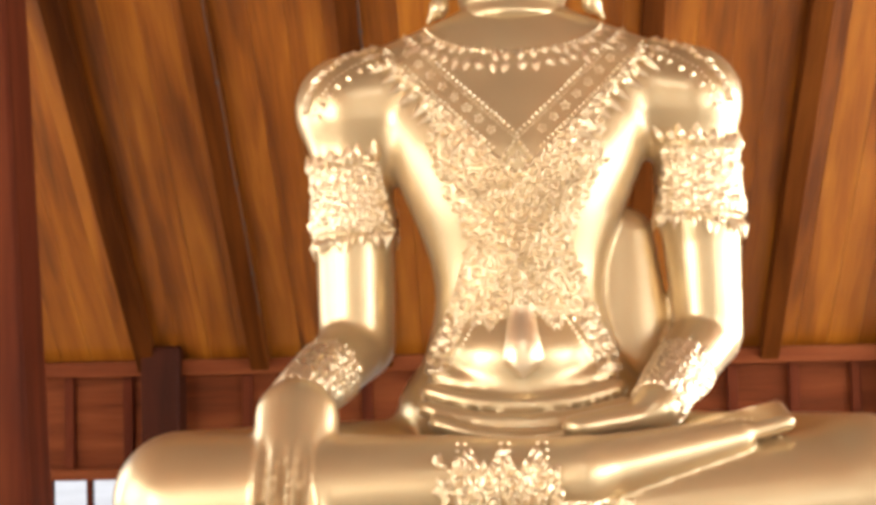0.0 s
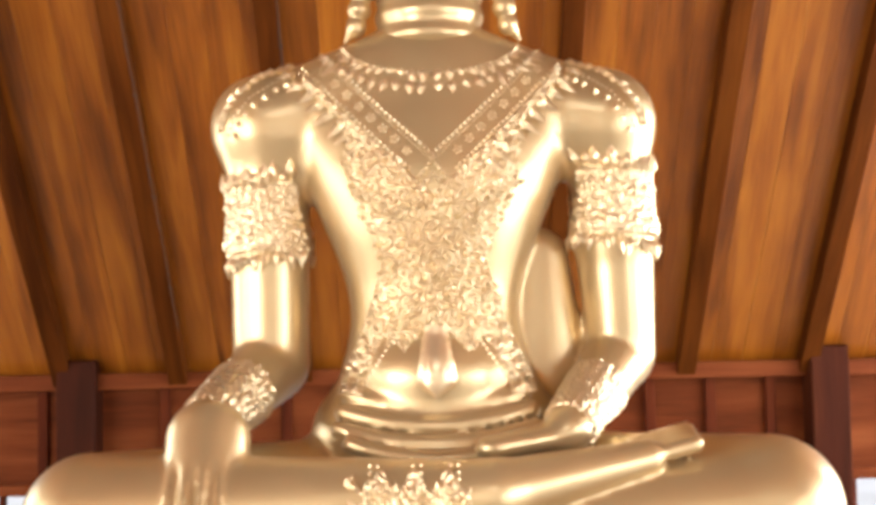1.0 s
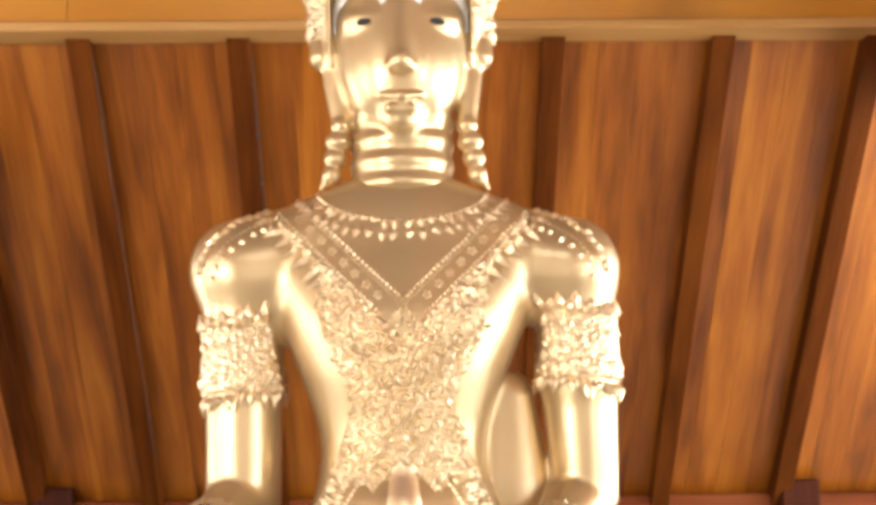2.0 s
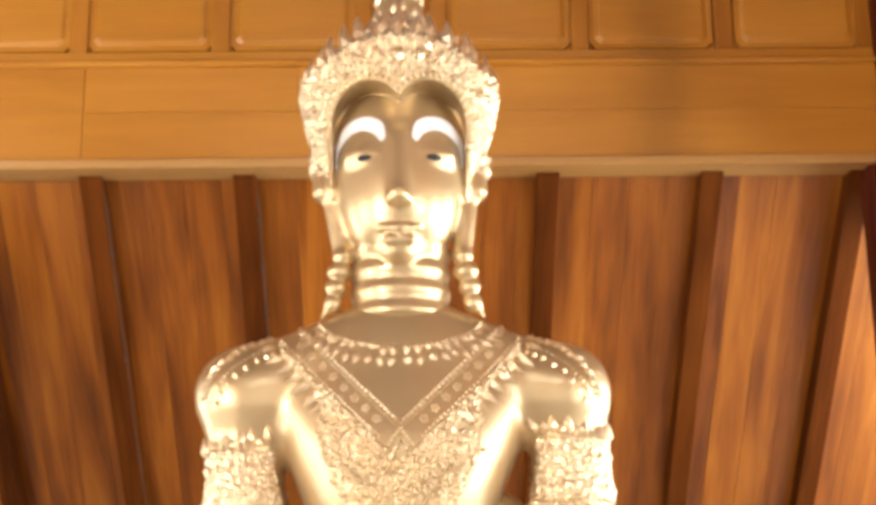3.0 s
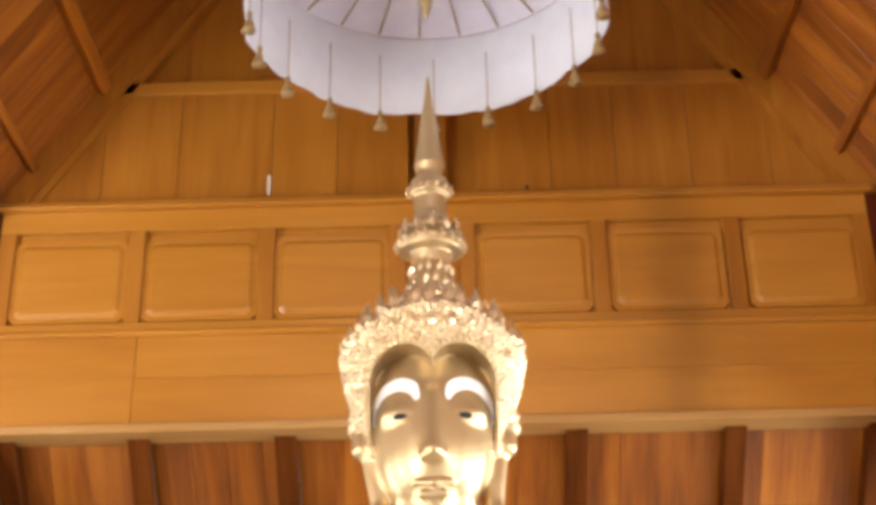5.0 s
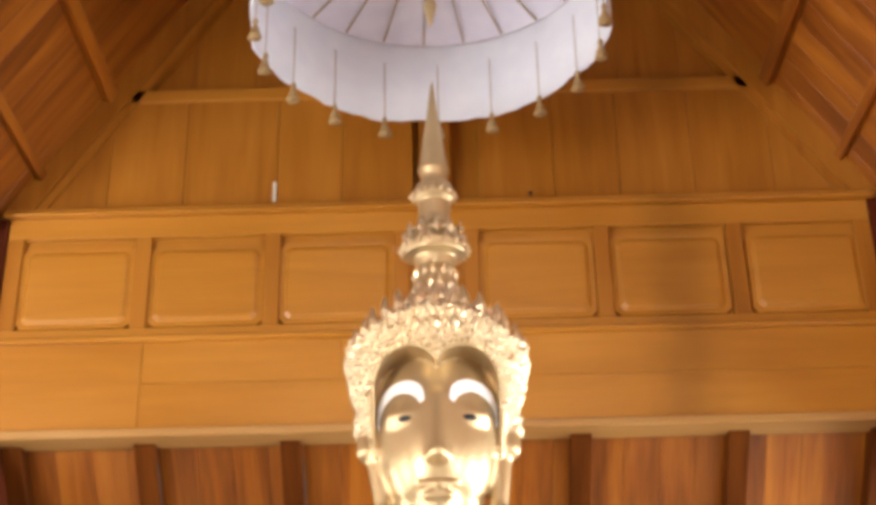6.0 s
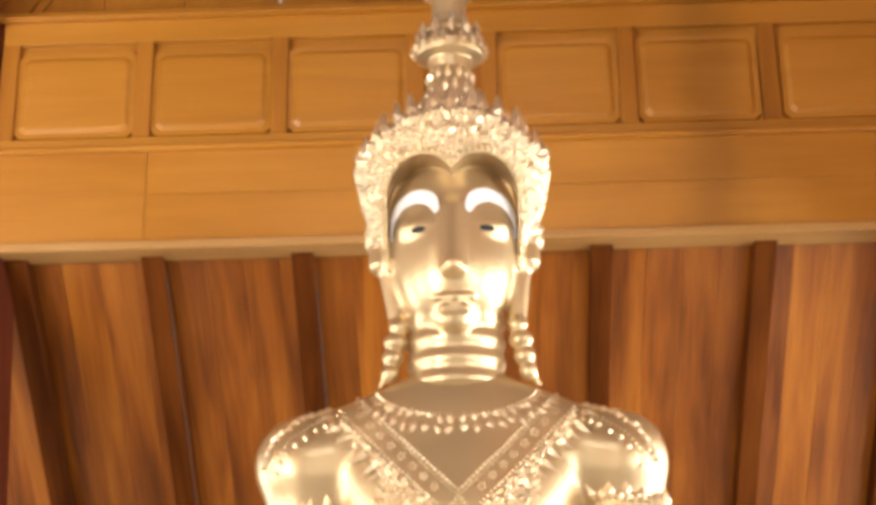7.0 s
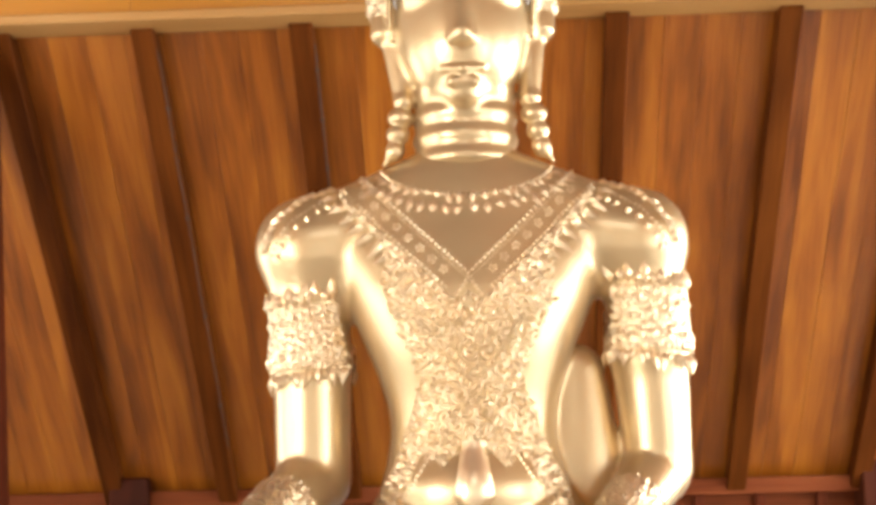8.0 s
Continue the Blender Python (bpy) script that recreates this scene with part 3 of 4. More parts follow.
def skin(solid, low, high, step):
    """The surface of a solid as quads, one vertex in each cell that it crosses."""
    n = [int(math.ceil((h - l) / step)) + 1 for l, h in zip(low, high)]
    ax = [low[i] + step * np.arange(n[i]) for i in range(3)]
    # a coarse look first; the fine points only near the surface
    m = [int(math.ceil((k - 1) / 4)) + 1 for k in n]
    cx = [low[i] + 4 * step * np.arange(m[i]) for i in range(3)]
    coarse = solid(np.stack(np.meshgrid(*cx, indexing='ij'), -1).reshape(-1, 3)).reshape(m)
    near = [np.minimum(np.round(np.arange(k) / 4).astype(int), q - 1) for k, q in zip(n, m)]
    v = coarse[np.ix_(*near)].copy()
    close = np.abs(v) < 7.0 * step
    at = np.argwhere(close)
    v[close] = np.concatenate([solid(np.array(low) + step * c) for c in np.array_split(at, 16)])
    inside = v < 0
    total = np.zeros([k - 1 for k in n])
    place = np.zeros([k - 1 for k in n] + [3])
    corners = [(i, j, k) for i in (0, 1) for j in (0, 1) for k in (0, 1)]

    def cut(a, c):
        return a[c[0]:n[0] - 1 + c[0], c[1]:n[1] - 1 + c[1], c[2]:n[2] - 1 + c[2]]
    for a in corners:
        for b in corners:
            if sum(b) == sum(a) + 1 and all(y >= x for x, y in zip(a, b)):
                va, vb = cut(v, a), cut(v, b)
                crosses = (va < 0) != (vb < 0)
                t = np.where(crosses, va / np.where(crosses, va - vb, 1), 0)
                total += crosses
                for i in range(3):
                    place[..., i] += crosses * (a[i] + t * (b[i] - a[i]))
    used = total > 0
    index = np.full(used.shape, -1)
    index[used] = np.arange(used.sum())
    cell = np.argwhere(used)
    verts = np.array(low) + step * (cell + place[used] / total[used][:, None])
    quads = []
    for axis in range(3):
        u, w = (axis + 1) % 3, (axis + 2) % 3
        a = np.take(inside, range(n[axis] - 1), axis)
        b = np.take(inside, range(1, n[axis]), axis)
        for flip, where in ((False, a & ~b), (True, ~a & b)):
            at = np.argwhere(where)
            ok = (at[:, u] > 0) & (at[:, w] > 0) & (at[:, u] < n[u] - 1) & (at[:, w] < n[w] - 1)
            at = at[ok]
            ring = []
            for du, dw in ((0, 0), (-1, 0), (-1, -1), (0, -1)):
                c = at.copy()
                c[:, u] += du
                c[:, w] += dw
                ring.append(index[c[:, 0], c[:, 1], c[:, 2]])
            ring = np.stack(ring, 1)
            quads.append(ring[:, ::-1] if flip else ring)
    quads = np.concatenate(quads)
    quads = quads[(quads >= 0).all(1)]
    ends = np.concatenate([quads[:, [0, 1]], quads[:, [1, 2]], quads[:, [2, 3]], quads[:, [3, 0]]])
    count = np.bincount(ends.ravel(), minlength=len(verts))[:, None]
    for turn in range(4):
        if turn < 3:
            # even out the spacing before each return to the surface
            total = np.stack([np.bincount(ends[:, 0], verts[ends[:, 1], i], len(verts)) + np.bincount(ends[:, 1], verts[ends[:, 0], i], len(verts)) for i in range(3)], 1)
            verts = np.where(count > 0, 0.4 * verts + 0.6 * total / np.maximum(count, 1), verts)
        grad, d = slope_of(solid, verts)
        verts = verts - np.clip(d, -step, step)[:, None] * grad
    return verts, quads


def slope_of(solid, p, e=0.004):
    d = solid(p)
    g = np.stack([solid(p + e * np.eye(3)[i]) - solid(p - e * np.eye(3)[i]) for i in range(3)], 1) / (2 * e)
    size = np.linalg.norm(g, axis=1, keepdims=True)
    return g / np.maximum(size, 1e-6), d / np.maximum(size[:, 0], 0.3)


def meet(start, way):
    """Where rays first meet the statue, and the normal there."""
    p, way = np.array(start, float), np.array(way, float)
    way = way / np.linalg.norm(way, axis=1, keepdims=True)
    for _ in range(30):
        p = p + way * np.clip(whole(p) * 0.85, -0.03, 0.12)[:, None]
    return p, slope_of(whole, p)[0]


class Relief:
    """Small cast ornaments, gathered as points and faces of the statue's own mesh."""

    def __init__(self):
        self.v, self.f, self.m, self.n = [], [], [], 0

    def add(self, verts, faces, mat):
        self.v.append(np.array(verts))
        self.f += [tuple(i + self.n for i in f) for f in faces]
        self.m += [mat] * len(faces)
        self.n += len(verts)

    def leaf(self, p, up, normal, length, width, deep, lift=0.25, mat=1):
        up = up - (up @ normal) * normal
        up = up / (np.linalg.norm(up) + 1e-9)
        side = np.cross(up, normal)
        bend = random.uniform(-0.25, 0.25)
        up = up + side * bend

        def at(a, b, c):
            return p + side * a * width + up * b * length + normal * c
        tip = lift * length * 0.5 + deep * 0.4
        v = [at(0, 0, deep * 0.3), at(0.5, 0.35, deep * 0.25), at(0.32, 0.7, deep * 0.3 + tip * 0.4), at(0, 1, tip), at(-0.32, 0.7, deep * 0.3 + tip * 0.4), at(-0.5, 0.35, deep * 0.25),
             at(0, 0.42, deep * 1.3), at(0, 0.4, -deep * 0.8)]
        f = [(i, (i + 1) % 6, 6) for i in range(6)] + [((i + 1) % 6, i, 7) for i in range(6)]
        self.add(v, f, mat)

    def bead(self, p, normal, r, mat=1):
        a = np.cross(normal, (0.3, 0.2, 0.9))
        a /= np.linalg.norm(a)
        b = np.cross(normal, a)
        c = p + normal * r * 0.4
        ring = [c + r * (math.cos(t) * a + math.sin(t) * b) for t in np.arange(5) * 2 * math.pi / 5]
        v = [c + normal * r, *ring, c - normal * r]
        f = [(0, 1 + i, 1 + (i + 1) % 5) for i in range(5)] + [(6, 1 + (i + 1) % 5, 1 + i) for i in range(5)]
        self.add(v, f, mat)

    def strip(self, grid, mat):
        g = np.array(grid)
        a, b = g.shape[:2]
        f = [(i * b + j, (i + 1) * b + j, (i + 1) * b + j + 1, i * b + j + 1) for i in range(a - 1) for j in range(b - 1)]
        self.add(g.reshape(-1, 3), f, mat)


def scrolls(u, v, cell=0.050, wave=0.024, seed=3):
    """Height from 0 to 1 of a field of small curling scrolls, each with its own centre and turn."""
    iu, iv = np.floor(u / cell).astype(int), np.floor(v / cell).astype(int)
    near, second = np.full(u.shape, 9.0), np.full(u.shape, 9.0)
    height = np.zeros(u.shape)
    for du in (-1, 0, 1):
        for dv in (-1, 0, 1):
            a, b = iu + du, iv + dv
            h = np.modf(np.abs(np.sin(a * 12.9898 + b * 78.233 + seed) * 43758.5453))[0]
            g = np.modf(np.abs(np.sin(a * 39.3468 + b * 11.135 + seed) * 24634.6345))[0]
            x, y = u - (a + 0.2 + 0.6 * h) * cell, v - (b + 0.2 + 0.6 * g) * cell
            r = np.hypot(x, y)
            turn = np.where(h > 0.5, 1, -1)
            wavy = 0.5 + 0.5 * np.cos(2 * np.pi * r / (wave * (0.8 + 0.4 * g)) - turn * np.arctan2(y, x) + 6 * g)
            better = r < near
            second = np.where(better, near, np.minimum(second, r))
            height = np.where(better, wavy, height)
            near = np.minimum(near, r)
    return height * np.clip((second - near) / 0.006, 0.15, 1)


def chased(o, p, n, u, v, mask, deep=0.019, raised=0.004, **kind):
    """A sheet of cast scroll-work over the statue's surface, sunk into it where the mask ends."""
    lift = -0.006 + mask * (0.006 + raised + deep * scrolls(u, v, **kind))
    q = p + n * lift[..., None]
    rows, cols = mask.shape
    keep = np.maximum.reduce([mask[:-1, :-1], mask[1:, :-1], mask[1:, 1:], mask[:-1, 1:]]) > 0
    index = np.arange(rows * cols).reshape(rows, cols)
    span = np.maximum(np.linalg.norm(q[1:, 1:] - q[:-1, :-1], axis=-1), np.linalg.norm(q[1:, :-1] - q[:-1, 1:], axis=-1))
    i, j = np.nonzero(keep & (span < 0.035))
    quads = np.stack([index[i, j], index[i + 1, j], index[i + 1, j + 1], index[i, j + 1]], 1)
    used, quads = np.unique(quads, return_inverse=True)
    o.add(q.reshape(-1, 3)[used], quads.reshape(-1, 4).tolist(), 4)


def front_field(o, x0, x1, z0, z1, mask_of, step=0.0042, **kind):
    x, z = np.meshgrid(np.arange(x0, x1, step), np.arange(z0, z1, step))
    mask = mask_of(x - AX, z)
    p, n = np.zeros(x.shape + (3,)), np.zeros(x.shape + (3,))
    wide = mask > 0
    for axis in (0, 1):
        for way in (1, -1):
            wide |= np.roll(wide, way, axis)
    wide |= np.roll(np.roll(wide, 1, 0), 1, 1)
    p[wide], n[wide] = front(np.stack([x[wide], z[wide]], 1))
    chased(o, p, n, x, z, mask, **kind)


def ring_field(o, a, b, radius, t0, t1, fade=0.006, step=0.0045, **kind):
    """Scroll-work round a limb from a to b, between two shares of its length."""
    a, b = np.array(a, float), np.array(b, float)
    length = np.linalg.norm(b - a)
    ax = (b - a) / length
    e1 = np.cross(ax, (0.1, 1.0, 0.2))
    e1 /= np.linalg.norm(e1)
    e2 = np.cross(ax, e1)
    ang, t = np.meshgrid(np.linspace(0, 2 * math.pi, int(6.3 * radius / step)), np.arange(t0 * length, t1 * length, step))
    way = np.cos(ang)[..., None] * e1 + np.sin(ang)[..., None] * e2
    p, n = meet((a + t[..., None] * ax + way * (radius + 0.1)).reshape(-1, 3), -way.reshape(-1, 3))
    p, n = p.reshape(t.shape + (3,)), n.reshape(t.shape + (3,))
    off = p - a
    off = np.linalg.norm(off - (off @ ax)[..., None] * ax, axis=-1)
    mask = np.clip(np.minimum(t - t0 * length, t1 * length - step - t) / fade, 0, 1) * (off < radius * 1.35)
    chased(o, p, n, ang * radius, t, mask, **kind)


def smooth_mask(d, fade=0.008):
    return np.clip(d / fade, 0, 1)


def vee(x):
    """Height of the upper edge of the crossed breast band."""
    x = np.abs(x)
    return 2.275 + 0.93 * x + 0.22 * x * x


def breast_mask(x, z):
    half = np.interp(z, [1.42, 1.5, 1.6, 1.75, 1.9, 2.0, 2.1, 2.18, 2.3], [0.35, 0.335, 0.285, 0.225, 0.178, 0.225, 0.27, 0.30, 0.31])
    ragged = 0.012 * np.sin(z * 160) + 0.008 * np.sin(z * 67 + x * 40)
    field = np.minimum(half + ragged * 0.6 - np.abs(x), vee(x) - 0.14 - z)
    low = 1.575 + 0.05 * np.abs(np.sin(x * 28))
    strap = np.minimum(np.minimum(half - np.abs(x), np.abs(x) - half + 0.085), z - 1.43)
    field = np.minimum(field, np.maximum(z - low, strap))
    edge = np.minimum(vee(x) - 0.14 - z, z - vee(x) + 0.205 + ragged)
    edge = np.minimum(edge, 0.47 - np.abs(x))
    return smooth_mask(np.maximum(field, edge))


def front(xz):
    xz = np.array(xz, float)
    start = np.stack([xz[:, 0], np.full(len(xz), -1.25), xz[:, 1]], 1)
    return meet(start, np.tile((0.0, 1.0, 0.0), (len(xz), 1)))


def along_line(pts, gap):
    """Points at even gaps along a broken line, with the way it runs."""
    pts, out, ways = np.array(pts, float), [], []
    for a, b in zip(pts, pts[1:]):
        n = max(1, int(np.linalg.norm(b - a) / gap))
        for i in range(n):
            out.append(a + (b - a) * i / n)
            ways.append((b - a) / np.linalg.norm(b - a))
    return np.array(out), np.array(ways)


def ornaments():
    o = Relief()
    down = np.array((0, 0, -1.0))

    def bead_line(pts, r, gap):
        q, _ = along_line(pts, gap)
        for p, n in zip(*front(q)):
            o.bead(p, n, r)

    def leaf_line(pts, gap, length, width, deep, turn, lift=0.25, jitter=0.12):
        """Leaves along a line; turn: the way they point, as (x, z), or None for sideways to the line."""
        q, ways = along_line(pts, gap)
        for (p, n), w in zip(zip(*front(q)), ways):
            t = np.array((turn[0], 0, turn[1])) if turn else np.array((-w[1], 0, w[0]))
            k = random.uniform(1 - jitter, 1 + jitter)
            o.leaf(p, t, n, length * k, width * k, deep, lift)

    for s in (-1, 1):
        def m(pts):
            return [(AX + s * x, z) for x, z in pts]
        # crossed breast band: two corded borders with rosettes between, and a fringe of leaves
        xs = np.linspace(0.0, 0.42, 15)
        inner = m([(x, float(vee(x))) for x in xs])
        outer = m([(x + 0.015, float(vee(x)) - 0.115) for x in np.linspace(0.07, 0.47, 15)])
        bead_line(inner, 0.0085, 0.0165)
        bead_line(m([(x, float(vee(x)) - 0.022) for x in xs]), 0.005, 0.012)
        bead_line(outer, 0.0075, 0.0165)
        for x in np.arange(0.09, 0.43, 0.043):
            z = float(vee(x)) - 0.068
            spots = [(AX + s * x, z)] + [(AX + s * x + 0.013 * math.cos(k), z + 0.013 * math.sin(k)) for k in np.arange(5) * 2 * math.pi / 5 + x * 9]
            for k, (p, n) in enumerate(zip(*front(spots))):
                o.bead(p - n * 0.002, n, 0.0058 if k else 0.004)
        for x in np.arange(0.17, 0.50, 0.036):
            z = float(vee(x)) - 0.175
            (p,), (n,) = front([(AX + s * x, z)])
            o.leaf(p, np.array((s * 1.0, 0, -0.95)), n, 0.088 * random.uniform(0.85, 1.15), 0.04, 0.016, 0.22)
            o.leaf(p, np.array((s * 0.5, 0, -1.0)), n, 0.05, 0.026, 0.014, 0.2)
        # shoulder caps
        rim = [(0.50, 2.645), (0.60, 2.605), (0.68, 2.55), (0.735, 2.48), (0.77, 2.40)]
        leaf_line(m(rim), 0.027, 0.05, 0.034, 0.016, (s * 0.8, -0.5), 0.15)
        bead_line(m([(x - 0.02, z - 0.035) for x, z in rim]), 0.0065, 0.018)
        leaf_line(m([(x - 0.03, z - 0.05) for x, z in rim]), 0.034, 0.034, 0.026, 0.012, (-s * 0.5, -0.9), 0.1)
        # corded edges of the girdle straps
        edge = [(0.178, 1.90), (0.225, 1.75), (0.285, 1.60), (0.335, 1.50), (0.352, 1.42)]
        bead_line(m(edge), 0.0075, 0.016)
        bead_line(m([(x - 0.085, z) for x, z in edge[2:]]), 0.0065, 0.016)
        # necklace leaves
        for row, (r, length, dip) in enumerate(((0.35, 0.075, 0.17), (0.30, 0.05, 0.125))):
            ang = np.linspace(0.08, 1.3, 11)
            pts = [(AX + s * (r + 0.03) * math.sin(a), 2.72 - dip * math.cos(a)) for a in ang]
            for (p, n), a in zip(zip(*front(pts)), ang):
                o.leaf(p, np.array((s * math.sin(a) * 0.9, 0, -math.cos(a))), n, length * random.uniform(0.5, 1.15), 0.036 * random.uniform(0.7, 1.2), 0.008, 0.03)
        pts = [(AX + s * r * math.sin(a), z - dip * math.cos(a)) for r, z, dip in ((0.33, 2.73, 0.15),) for a in np.linspace(0, 1.4, 22)]
        for p, n in zip(*front(pts)):
            o.bead(p, n, 0.008)
    # breast plate and straps of fine scroll-work, a lozenge of larger bosses in the middle
    front_field(o, -0.56, 0.52, 1.42, 2.70, breast_mask)
    for s in (-1, 1):
        for line in ([(0.0, 2.25), (0.14, 2.06), (0.0, 1.87)], [(0.0, 2.20), (0.105, 2.06), (0.0, 1.92)], [(0.0, 1.85), (0.09, 1.70), (0.17, 1.58), (0.25, 1.46)],
                     [(0.14, 2.06), (0.29, 2.20)], [(0.06, 1.95), (0.19, 2.10), (0.30, 2.17)]):
            q, _ = along_line([(AX + s * x, z) for x, z in line], 0.0175)
            for p, n in zip(*front(q)):
                o.bead(p + n * 0.017, n, 0.008)
    for r, k in ((0.0, 1), (0.035, 6), (0.07, 10)):
        for i in range(k):
            a = i * 2 * math.pi / k
            p, n = front([(AX + r * math.cos(a), 2.09 + 1.3 * r * math.sin(a))])
            o.bead(p[0] + n[0] * 0.012, n[0], 0.013 if r else 0.022)
    spots = []
    while len(spots) < 330:
        x, z = random.uniform(-0.33, 0.33), random.uniform(1.6, 2.3)
        if breast_mask(np.array(x), np.array(z)) > 0.9:
            spots.append((AX + x, z))
    for (x, z), p, n in zip(spots, *front(spots)):
        a = math.atan2(z - 1.95, x - AX) + random.uniform(-0.8, 0.8)
        k = random.uniform(0.5, 1.1)
        o.leaf(p + n * 0.008, np.array((math.cos(a), 0, math.sin(a))), n, 0.038 * k, 0.02 * k, 0.012, 0.2)
    # plain tongue-shaped pendant
    rows = []
    for t in np.linspace(0, 1, 14):
        half = (0.048 + 0.036 * t ** 1.5) * (1 if t < 0.8 else max(0.05, (1 - t) / 0.2))
        rows.append([(AX + k * half, 1.67 - 0.25 * t) for k in np.linspace(-1, 1, 7)])
    flat, nf = front([p for r in rows for p in r])
    flat += nf * np.array([0.002, 0.022, 0.026, 0.028, 0.026, 0.022, 0.002] * 14)[:, None]
    o.strip(flat.reshape(14, 7, 3), 4)
    # armlets
    for s in (-1, 1):
        cx, rise = ((-0.635, 0.0), (0.650, 0.04))[s > 0]
        ring_field(o, (cx, 0, 2.4), (cx, 0, 1.8), 0.155, (0.20 - rise) / 0.6, (0.455 - rise) / 0.6, cell=0.042, deep=0.010, raised=0.002)
        def ring_at(z, k, turn, length, width, deep, lift, phase=0.0, drop=0.0):
            ang = np.arange(k) * 2 * math.pi / k + phase
            way = np.stack([np.cos(ang), np.sin(ang), 0 * ang], 1)
            zz = z + rise - drop * np.cos(ang) * s
            c = np.stack([np.full(k, cx), np.full(k, 0.0), zz], 1)
            ps, ns = meet(c + way * 0.27, -way)
            for p, n, w in zip(ps, ns, way):
                if np.hypot(p[0] - cx, p[1]) < 0.21:
                    if length:
                        o.leaf(p, np.array((0, 0, turn)), n, length * random.uniform(0.85, 1.15), width, deep, lift)
                    else:
                        o.bead(p, n, width)
        dr = 0.02
        for k in range(2):
            ring_at(2.195, 15, 1, 0.08 - 0.03 * k, 0.05, 0.02, 0.15, 0.2 * k, drop=dr)
        ring_at(2.185, 46, 0, 0, 0.009, 0, 0, drop=dr)
        ring_at(2.105, 46, 0, 0, 0.008, 0, 0, drop=dr)
        ring_at(2.06, 46, 0, 0, 0.008, 0, 0, drop=dr)
        ring_at(2.12, 17, 1, 0.05, 0.032, 0.015, 0.06, drop=dr)
        ring_at(2.035, 17, -1, 0.05, 0.032, 0.015, 0.1, drop=dr)
        ring_at(1.965, 46, 0, 0, 0.009, 0, 0, drop=dr)
        ring_at(1.955, 20, -1, 0.075, 0.036, 0.018, 0.18, drop=dr)
        ring_at(1.95, 20, -1, 0.045, 0.03, 0.016, 0.25, 0.13, drop=dr)
    # bracelets
    for a, b, ts in (((-0.635, 0.0, 1.535), (-0.79, -0.50, 1.355), (0.45, 0.98)), ((0.655, 0.0, 1.535), (0.42, -0.44, 1.31), (0.42, 0.98))):
        a, b = np.array(a), np.array(b)
        ax = (b - a) / np.linalg.norm(b - a)
        e1 = np.cross(ax, (0, 0, 1.0))
        e1 /= np.linalg.norm(e1)
        e2 = np.cross(ax, e1)
        ring_field(o, a, b, 0.115, *ts, cell=0.036, wave=0.018, deep=0.010, raised=0.002)
        for t in np.linspace(*ts, 3):
            k = 20
            ang = np.arange(k) * 2 * math.pi / k + t * 9
            way = np.cos(ang)[:, None] * e1 + np.sin(ang)[:, None] * e2
            ps, ns = meet(a + (b - a) * t + way * 0.2, -way)
            for p, n in zip(ps, ns):
                if random.random() < 0.4:
                    o.leaf(p, ax * (1 if t < 0.7 else -1), n, 0.04, 0.024, 0.011, 0.12)
                else:
                    o.bead(p, n, 0.009)
    # hanging sash over the shins: three bead strings over a ground of scroll-work
    for x in (-0.205, -0.07, 0.045):
        for dx in (-0.012, 0.012):
            bead_line([(AX + x + dx, 1.235), (AX + x + dx, 0.94)], 0.0085, 0.019)
    front_field(o, AX - 0.32, AX + 0.36, 0.90, 1.24,
                lambda x, z: smooth_mask(np.minimum(np.minimum(x + 0.27 + 0.03 * np.sin(z * 70), np.where(z > 1.06, 0.10, 0.33) - x), np.minimum(1.20 - z + 0.03 * np.sin(x * 60), z - 0.91))), deep=0.016)
    for p, n in zip(*front(np.random.uniform((AX - 0.27, 0.93), (AX + 0.10, 1.16), (130, 2)))):
        o.leaf(p + n * 0.006, np.array((random.uniform(-0.5, 0.5), 0, random.choice((-1, -1, 1)))), n, 0.045, 0.026, 0.014, 0.25)
    # crown: rows of upright leaves round the band, higher towards the front
    cx = -0.02
    for z, r, k, length, width in ((3.765, 0.405, 34, 0.11, 0.056), (3.72, 0.405, 38, 0.06, 0.042), (3.83, 0.30, 38, 0.06, 0.05), (3.87, 0.235, 30, 0.06, 0.048), (3.91, 0.175, 24, 0.06, 0.046), (3.97, 0.125, 16, 0.06, 0.042),
                                   (4.02, 0.108, 14, 0.065, 0.04), (4.10, 0.095, 13, 0.06, 0.035), (4.24, 0.15, 16, 0.075, 0.045), (4.30, 0.14, 12, 0.085, 0.045), (4.53, 0.09, 12, 0.05, 0.03)):
        for i in range(k):
            a = i * 2 * math.pi / k + z
            ahead = max(0.0, -math.sin(a))
            p = np.array((cx + r * math.cos(a), r * math.sin(a) / 1.06, z + float(crown_rise(ahead, z))))
            n = np.array((math.cos(a), math.sin(a), 0.25))
            o.leaf(p, np.array((math.cos(a) * 0.18, math.sin(a) * 0.12, 1.0)), n / np.linalg.norm(n), length * (1 + 0.25 * ahead), width, 0.02, 0.12)
